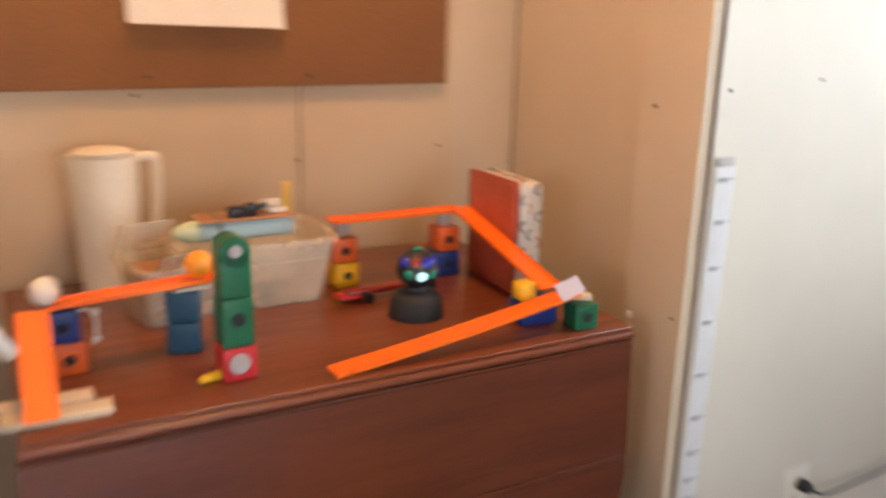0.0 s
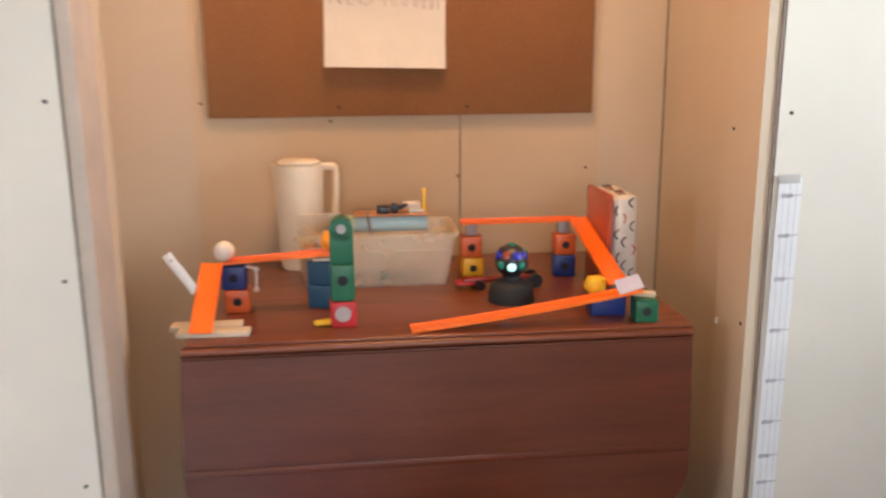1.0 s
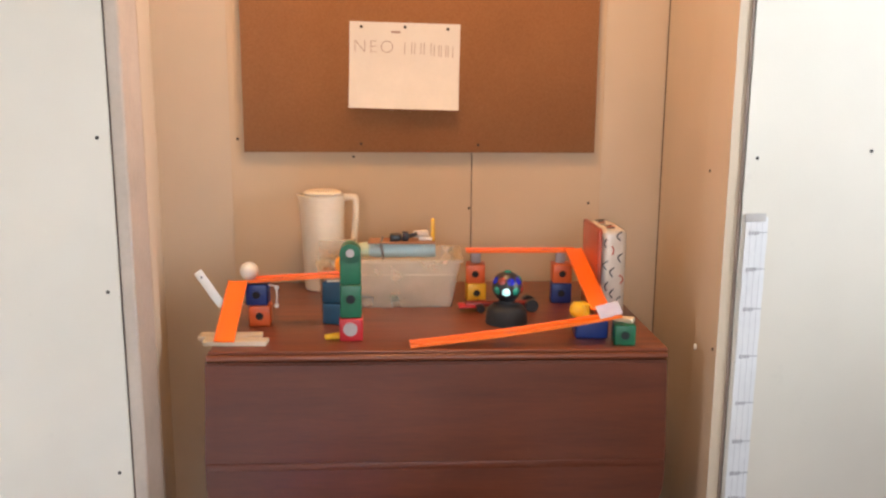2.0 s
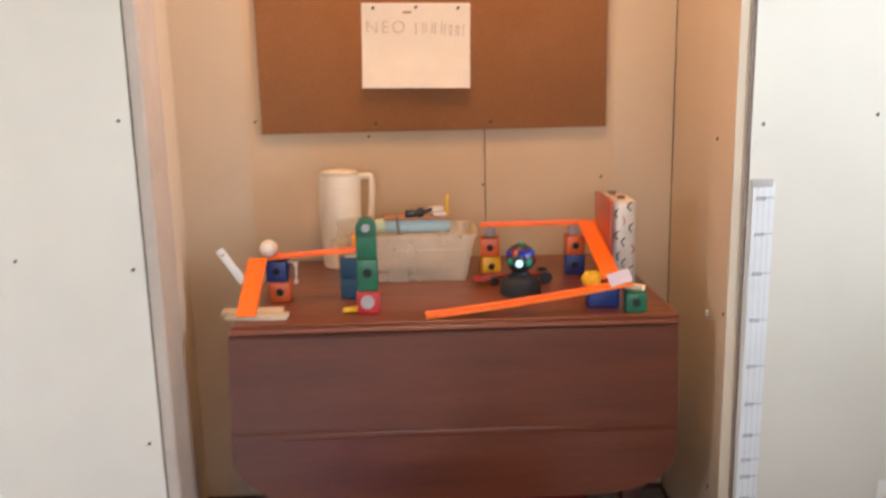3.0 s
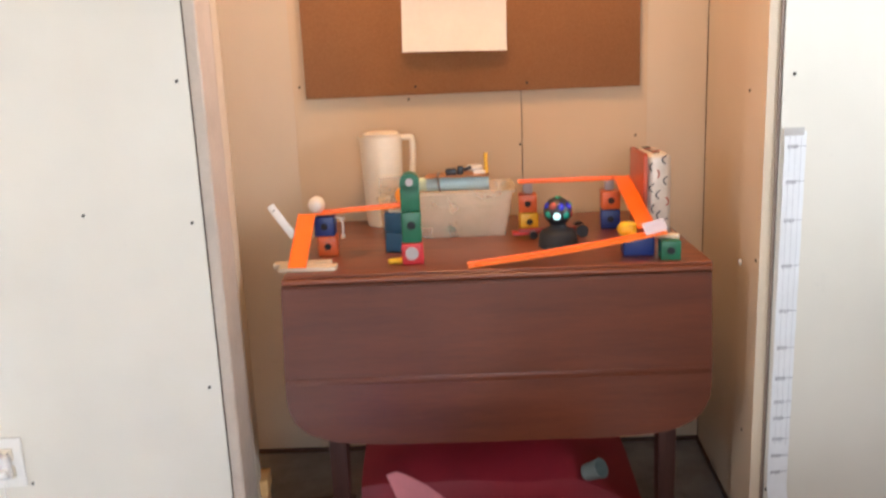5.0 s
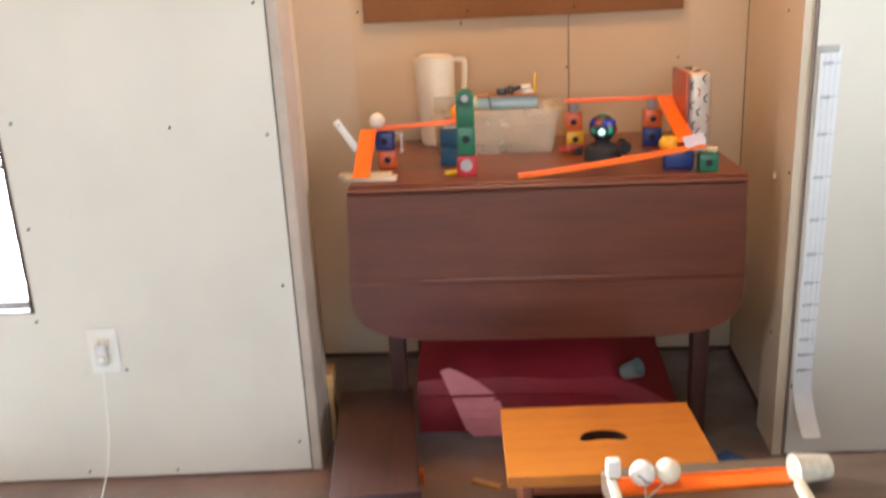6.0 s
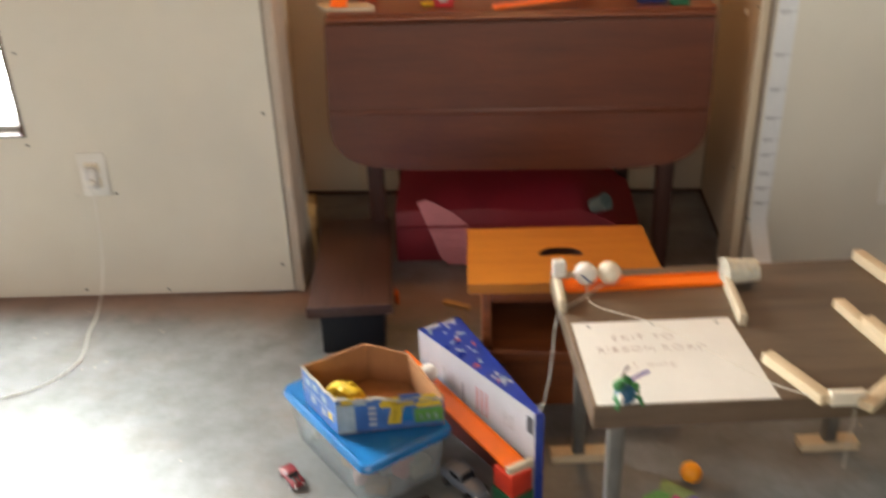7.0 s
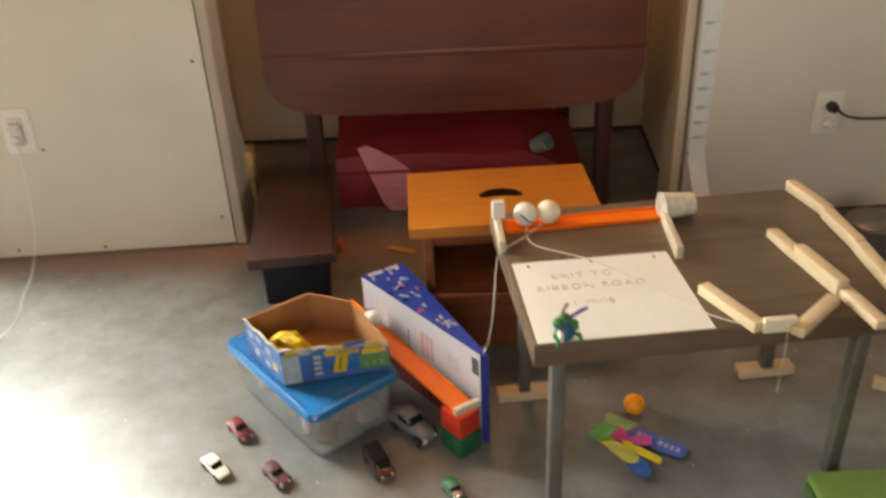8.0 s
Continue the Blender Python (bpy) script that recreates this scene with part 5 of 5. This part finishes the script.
on_side(1, 0.46, 0.58, 0.012, 0.058, CY, lean=0.06)
on_side(1, 0.40, 0.72, 0.050, 0.060, CY)
on_side(1, 0.60, 0.70, 0.016, 0.046, LIDBLUE)
on_side(1, 0.72, 0.99, 0.010, 0.040, CG)
on_side(1, 0.74, 0.97, 0.043, 0.054, CY)
for s in (0.76, 0.83, 0.90):
    on_side(1, s, s + 0.035, 0.016, 0.028, CL)
for z in (0.012, 0.024, 0.036, 0.048):
    on_side(1, 0.29, 0.36, z, z + 0.007, BOXWHITE, "lettering_bar", 0.01)
on_side(1, 0.51, 0.535, 0.018, 0.044, DARKINK, "lettering_bar", 0.03)
for s, z in ((0.12, 0.050), (0.34, 0.052), (0.60, 0.046), (0.25, 0.018), (0.55, 0.014), (0.75, 0.020)):
    on_side(0, s, s + 0.12, z, z + 0.014, CL if z > 0.03 else CY if s > 0.7 else BOXWHITE)
on_side(0, 0.0, 1.0, 0.0375, 0.0385, BOXWHITE, "fold_line")
on_side(1, 0.04, 0.15, 0.062, 0.078, CY, "torn_flap", 0.02)
on_side(1, 0.14, 0.27, 0.060, 0.074, CL, "torn_flap", 0.03)
on_side(1, 0.40, 0.58, 0.058, 0.070, CY, "torn_flap", 0.04)
on_side(1, 0.56, 0.76, 0.056, 0.074, CARTONBLUE, "torn_flap", 0.03)
on_side(1, 0.76, 0.90, 0.056, 0.070, CY, "torn_flap", 0.03)

bm = ball(bmesh.new(), (0, 0, 0), 0.036, 28, (1.15, 0.72, 1.0))
for v in bm.verts:
    v.co += v.normal * (0.012 * noise.noise(v.co * 38) + 0.006 * noise.noise(v.co * 90))
    v.co.z = max(v.co.z, -0.034)
crumple = part("crumpled_paper", bm, CY, m=pose(0.534, 0.773, 0.1555, 0, 0, -40), smooth=False)
tagged(crumple, "crumpled yellow printed paper lying inside the torn carton", "paper")

wedge = thing("track_box", "long blue cardboard box with a white printed side, standing on edge", "box", pose(0, 0, 0))
A, B, C, D = (0.653, 0.953), (0.880, 0.678), (0.894, 0.674), (0.732, 1.003)
part("body", shape(prism, [A, B, C, D], 0.0, 0.200), BOXBLUE, wedge, smooth=False)
fd = Vector((B[0] - A[0], B[1] - A[1], 0))
fn_ = Vector((fd.y, -fd.x, 0)).normalized() * 1
if fn_.x > 0:
    fn_ = -fn_
FM = Matrix(((fd.normalized().x, fn_.x, 0, A[0]), (fd.normalized().y, fn_.y, 0, A[1]), (0, 0, 1, 0), (0, 0, 0, 1)))
FL = fd.length


def on_face(x0, x1, z0, z1, mat, name="print_patch", proud=0.0016):
    part(name, shape(box, x0, x1, 0.0, proud, z0, z1), mat, wedge, m=FM, smooth=False)


on_face(0.001, FL - 0.001, 0.002, 0.199, BOXWHITE, "white_side", 0.0012)
# Dark red band over the lower part of the white side.
on_face(0.004, FL - 0.020, 0.004, 0.088, surf("dark_red_band", (0.17, 0.035, 0.030), 0.5, vary=0.25, big=25), "lower_band", 0.0018)
RS = surf("faded_red_print", (0.48, 0.20, 0.20), 0.5, vary=0.2, big=40)
GP = surf("faded_grey_print", (0.40, 0.38, 0.40), 0.5, vary=0.2, big=40)
for x in (0.190, 0.204, 0.218):
    on_face(x, x + 0.006, 0.110, 0.165, RS)
for x in (0.085, 0.10, 0.112):
    on_face(x, x + 0.006, 0.115, 0.155, GP)
on_face(0.140, 0.162, 0.098, 0.106, DARKINK)
on_face(0.147, 0.150, 0.106, 0.150, DARKINK)
on_face(0.165, 0.215, 0.088, 0.092, GP)
on_face(0.270, 0.300, 0.128, 0.158, GP)
on_face(0.335, 0.352, 0.150, 0.185, DARKINK)
random.seed(3)
TRED = surf("red_print", (0.55, 0.10, 0.10), 0.3, vary=0.3, big=60)
for k in range(26):
    s, q = random.uniform(0.02, 0.72), random.uniform(0.12, 0.88)
    p = Vector(A).lerp(Vector(B), s).lerp(Vector(D).lerp(Vector(C), s), q)
    w = random.uniform(0.003, 0.008)
    part("print_patch", shape(box, -w, w, -0.003, 0.003, 0, 0.0006), random.choice((TRED, BOXWHITE, CL, BOXWHITE)), wedge, m=pose(p.x, p.y, 0.2002, 0, 0, random.uniform(0, 180)), smooth=False)
part("lettering_bar", shape(box, -0.016, 0.016, -0.005, 0.005, 0, 0.0006), BOXWHITE, wedge, m=pose(0.680, 0.962, 0.2003, 0, 0, 32), smooth=False)
part("lettering_bar", shape(box, -0.014, 0.014, -0.005, 0.005, 0, 0.0006), GP, wedge, m=pose(0.712, 0.982, 0.2003, 0, 0, 32), smooth=False)

toy_track((0.610, 0.955, 0.1335), (0.848, 0.667, 0.0905), "orange toy track sloping along the white box side", 0.040)
br = thing("block", "red toy brick block on a green block", "toy block", pose(0.838, 0.672, 0.0, 0, 0, -50), "toy bricks")
part("red_brick", shape(box, -0.024, 0.028, -0.022, 0.026, 0.043, 0.089, 0.003), surf("bright_red_plastic", (0.62, 0.04, 0.02), 0.35), br, "bright red brick")
part("green_brick", shape(box, -0.026, 0.030, -0.024, 0.028, 0.0, 0.0425, 0.003), BLOCK["green"], br, "dark green brick")
for x, y in ((-0.010, -0.008), (0.014, -0.008), (-0.010, 0.012), (0.014, 0.012)):
    part("stud", shape(cyl, (x - 0.026, y, 0.066), (x - 0.0235, y, 0.066), 0.006, seg=14), BLOCK["red"], br) if x < 0 else None
plank(0.853, 0.655, 0.0975, 33, 0.052, 0.010, 0.014, PALEWOOD, "short pale plank stopping the end of the track")
table_ball(0.676, 0.874, 0.1465, WHITE_BALL, "white ping-pong ball on the sloping track")
table_ball(1.171, 0.746, 0.020, ORANGE_BALL, "orange ping-pong ball on the concrete floor")
table_ball(0.695, 0.515, 0.012, WHITE_BALL, "small white ball on the concrete floor", 0.012)


def loft(bm, stations, n=10):
    """A closed hull through rounded sections (x, half width, bottom, top)."""
    rings = []
    for x, w, z0, z1 in stations:
        ring = []
        for k in range(n):
            a = 2 * math.pi * (k + 0.5) / n
            c, s_ = math.cos(a), math.sin(a)
            ring.append(bm.verts.new((x, w * math.copysign(abs(c) ** 0.45, c), (z0 + z1) / 2 + (z1 - z0) / 2 * math.copysign(abs(s_) ** 0.6, s_))))
        rings.append(ring)
    for r, q in zip(rings, rings[1:]):
        for k in range(n):
            bm.faces.new((r[k], r[(k + 1) % n], q[(k + 1) % n], q[k]))
    bm.faces.new(rings[0][::-1]), bm.faces.new(rings[-1])
    return bm


HULLS = {
    "coupe": [(-0.033, 0.0105, 0.008, 0.014), (-0.031, 0.0130, 0.006, 0.0165), (-0.022, 0.0142, 0.005, 0.0178), (-0.008, 0.0136, 0.0045, 0.0172), (0.006, 0.0136, 0.0045, 0.0170), (0.018, 0.0142, 0.005, 0.0162), (0.029, 0.0128, 0.006, 0.0138), (0.033, 0.0100, 0.007, 0.0115)],
    "truck": [(-0.033, 0.0115, 0.008, 0.019), (-0.031, 0.0135, 0.006, 0.0205), (-0.022, 0.0148, 0.006, 0.0215), (-0.010, 0.0138, 0.006, 0.0205), (0.004, 0.0130, 0.006, 0.0205), (0.014, 0.0125, 0.006, 0.0200), (0.028, 0.0105, 0.007, 0.0185), (0.033, 0.0085, 0.008, 0.0150)],
    "van": [(-0.033, 0.0125, 0.007, 0.016), (-0.031, 0.0138, 0.005, 0.0175), (-0.020, 0.0142, 0.005, 0.0178), (0.000, 0.0140, 0.005, 0.0175), (0.016, 0.0142, 0.005, 0.0170), (0.028, 0.0132, 0.006, 0.0155), (0.033, 0.0115, 0.007, 0.0125)],
}
CABINS = {
    "coupe": [(-0.024, 0.0090, 0.012, 0.0170), (-0.015, 0.0105, 0.012, 0.0238), (-0.004, 0.0108, 0.012, 0.0245), (0.004, 0.0106, 0.012, 0.0232), (0.013, 0.0092, 0.012, 0.0165)],
    "truck": [(-0.019, 0.0100, 0.014, 0.0210), (-0.015, 0.0112, 0.014, 0.0290), (-0.006, 0.0114, 0.014, 0.0300), (0.004, 0.0110, 0.014, 0.0280), (0.009, 0.0098, 0.014, 0.0200)],
    "van": [(-0.032, 0.0110, 0.012, 0.0190), (-0.029, 0.0122, 0.012, 0.0285), (-0.008, 0.0124, 0.012, 0.0295), (0.012, 0.0120, 0.012, 0.0275), (0.021, 0.0105, 0.012, 0.0165)],
}
CHROME = surf("worn_chrome", (0.55, 0.54, 0.52), 0.22, 0.9, vary=0.1, big=40)
CAR_GLASS = surf("dark_car_glass", (0.015, 0.016, 0.020), 0.12, vary=0.15, big=30)


def toy_car(x, y, rz, paint, label, length=0.066, kind="coupe", roof=None, stripe=None):
    """A small die-cast car: lofted body with fenders, dark glasshouse, roof skin, wheels, bumpers and lamps."""
    k = length / 0.066
    t = thing("toy_car", label, "toy car", pose(x, y, 0, 0, 0, rz) @ Matrix.Scale(k, 4), "toy cars")
    part("body", shape(loft, HULLS[kind], 14), paint, t)
    cab = CABINS[kind]
    part("window_band", shape(loft, cab, 14), CAR_GLASS, t, "dark tinted windows")
    lid = [(cx, w * 1.01, z1 - 0.0046, z1 + 0.0009) for cx, w, z0, z1 in cab[1:-1]]
    part("roof", shape(loft, lid, 12), roof or paint, t)
    for cx, w, z0, z1 in (cab[1], cab[-2]):
        for sy in (-1, 1):
            part("pillar", shape(tube, [(cx, sy * w * 0.97, z1 - 0.001), (cx * 1.12, sy * w * 1.01, 0.0170)], 0.0009, 6, 1), roof or paint, t)
    if stripe:
        for cy in (-0.004, 0.004):
            part("stripe", shape(box, 0.010, 0.030, cy - 0.0018, cy + 0.0018, 0.0150, 0.0172, 0.0004), stripe, t, "pale racing stripe")
    for sx in (-0.020, 0.021):
        for sy in (-1, 1):
            w = part("wheel", shape(lathe, [(0.0035, -0.0024), (0.0062, -0.0024), (0.0068, -0.0014), (0.0068, 0.0014), (0.0062, 0.0024), (0.0035, 0.0024)], seg=20), BLACK, t, m=pose(sx, sy * 0.0126, 0.0068, 90, 0, 0))
            part("rim", shape(lathe, [(0.0034, -0.0026), (0.0040, -0.0029), (0.0020, -0.0022), (0.0020, 0.0022), (0.0040, 0.0029), (0.0034, 0.0026)], seg=14), CHROME, w)
    for sx, w in ((-0.0335, 0.0105), (0.0335, 0.0095)):
        part("bumper", shape(tube, [(sx * 0.93, -w - 0.001, 0.0078), (sx, -w * 0.7, 0.0078), (sx, w * 0.7, 0.0078), (sx * 0.93, w + 0.001, 0.0078)], 0.0011, 6, 2), CHROME, t)
    for sy in (-0.0078, 0.0078):
        part("headlight", shape(ball, (0.0318, sy, 0.0118), 0.0021, 10), WHITE, t)
        part("tail_light", shape(ball, (-0.0322, sy, 0.0130), 0.0016, 8), TIN_RED, t)
    return t


CARPAINT = lambda n, c, r=0.25: surf(n, c, r + 0.12, 0.0, vary=0.1, big=30, coat=0.2)
toy_car(0.423, 0.726, -52, CARPAINT("car_red", (0.20, 0.008, 0.016)), "dark red toy car on the concrete floor", stripe=BLACK)
toy_car(0.399, 0.628, -48, CARPAINT("car_white", (0.75, 0.73, 0.66)), "white toy car on the concrete floor")
toy_car(0.512, 0.605, -50, CARPAINT("car_maroon", (0.095, 0.020, 0.038)), "maroon toy car on the concrete floor")
toy_car(0.693, 0.620, -62, CARPAINT("car_dark_red", (0.075, 0.012, 0.014)), "dark red boxy toy van with a black roof", 0.078, "van", surf("car_black_roof", (0.012, 0.012, 0.014), 0.8, vary=0.1, big=30))
toy_car(0.752, 0.712, -48, CARPAINT("car_grey", (0.15, 0.17, 0.21)), "grey toy pickup beside the clear bin", 0.102, "truck")
green_car = toy_car(0.826, 0.548, -68, CARPAINT("car_green", (0.008, 0.14, 0.060)), "green toy car with a chrome engine on the concrete floor", 0.060, "truck", stripe=CHROME)
bm = box(bmesh.new(), 0.010, 0.026, -0.007, 0.007, 0.0192, 0.0245, 0.0015)
for k in range(4):
    for sy in (-1, 1):
        tube(bm, [(0.012 + 0.004 * k, sy * 0.005, 0.023), (0.012 + 0.004 * k, sy * 0.011, 0.022), (0.010 + 0.004 * k, sy * 0.0135, 0.016)], 0.0013, 6, 1)
part("engine", bm, CHROME, green_car, "bare chrome engine with side pipes")

# bright paper cut-outs on the floor under the side table
random.seed(8)
SCRAPS = [("yellow", (0.72, 0.56, 0.04), 1.112, 0.672, 0.055, 0.026, -55), ("green", (0.16, 0.42, 0.12), 1.103, 0.690, 0.045, 0.030, 20), ("pink", (0.70, 0.06, 0.24), 1.145, 0.674, 0.040, 0.030, -40),
          ("olive", (0.26, 0.36, 0.14), 1.142, 0.712, 0.055, 0.022, -30), ("purple", (0.16, 0.10, 0.34), 1.180, 0.668, 0.058, 0.024, -38), ("blue", (0.06, 0.12, 0.46), 1.213, 0.640, 0.052, 0.028, -36),
          ("yellow", (0.72, 0.56, 0.04), 1.162, 0.628, 0.062, 0.014, -40), ("blue", (0.03, 0.14, 0.50), 1.150, 0.590, 0.034, 0.026, -62), ("yellow", (0.66, 0.58, 0.14), 1.128, 0.628, 0.050, 0.022, -48), ("pink", (0.68, 0.08, 0.30), 1.168, 0.655, 0.030, 0.018, 10)]
for k, (cn, c, x, y, w, h, rz) in enumerate(SCRAPS):
    n_pts = 9
    pts = []
    for i in range(n_pts):
        a = 2 * math.pi * i / n_pts
        rr = random.uniform(0.82, 1.15)
        pts.append((0.66 * w * math.copysign(abs(math.cos(a)) ** 0.5, math.cos(a)) * rr, 0.70 * h * math.copysign(abs(math.sin(a)) ** 0.5, math.sin(a)) * rr))
    p = tagged(part("paper_cutout", shape(prism, pts, 0, 0.0012), surf("cutout_" + cn, c, 0.45, vary=0.18, big=50), m=pose(x, y, 0.0004 + 0.0014 * k, random.uniform(0, 2), random.uniform(0, 2), rz), smooth=False),
               cn + " paper cut-out in a bright pile on the floor", "paper scrap", "paper cut-outs")
    if cn in ("blue", "purple") and w > 0.05:
        for i in range(4):
            part("lettering_bar", shape(box, -0.020 + 0.011 * i, -0.014 + 0.011 * i, -0.006, 0.006, 0.0012, 0.0018), BOXWHITE, p, smooth=False)

mat = thing("foam_mat", "folded green foam mat on the concrete floor", "mat", pose(1.424, 0.297, 0, 0, 0, 2))
part("upper_layer", shape(box, 0.0, 0.40, -0.05, 0.240, 0.022, 0.040, 0.004), GREENMAT, mat)
part("lower_layer", shape(box, -0.004, 0.40, -0.05, 0.238, 0.0, 0.020, 0.004), surf("dark_green_foam", (0.05, 0.13, 0.03), 0.7), mat)
plank(1.690, 0.775, 0, -30, 0.10, 0.020, 0.020, PALEWOOD, "pale pine stick on the concrete floor")

# clutter behind the side table by the wall
pot = thing("tin_pot", "dull grey metal pot by the wall", "pot", pose(1.86, 1.30, 0))
part("body", shape(lathe, [(0.055, 0), (0.060, 0.01), (0.066, 0.085), (0.069, 0.090), (0.064, 0.091), (0.058, 0.015), (0.001, 0.012)], seg=30), STEEL, pot)
part("lid", shape(lathe, [(0.066, 0.0915), (0.060, 0.098), (0.030, 0.106), (0.001, 0.107)], seg=30), STEEL, pot)
bm = tube(bmesh.new(), [(1.62, 1.38, 0.004), (1.66, 1.33, 0.004), (1.71, 1.39, 0.004), (1.69, 1.45, 0.004), (1.76, 1.42, 0.004), (1.85, 1.44, 0.004), (2.2, 1.4, 0.004)], 0.0035, 8)
tagged(part("cable", bm, CABLE), "black cable lying in a loose loop on the floor", "cable")

# crumbs and chips scattered on the concrete
random.seed(21)
bm = bmesh.new()
for k in range(60):
    x, y = random.uniform(-0.5, 1.7), random.uniform(0.35, 1.44)
    r = random.uniform(0.0008, 0.0022)
    m = Matrix.Translation((x, y, r * 0.45)) @ Euler((random.uniform(-0.3, 0.3), random.uniform(-0.3, 0.3), random.uniform(0, 6))).to_matrix().to_4x4() @ Matrix.Diagonal((random.uniform(1, 3.2), 1, 0.5, 1))
    bmesh.ops.create_icosphere(bm, subdivisions=1, radius=r, matrix=m)
tagged(part("floor_crumbs", bm, PALEWOOD, smooth=False), "pale crumbs and wood chips scattered on concrete", "debris", kind="stuff")
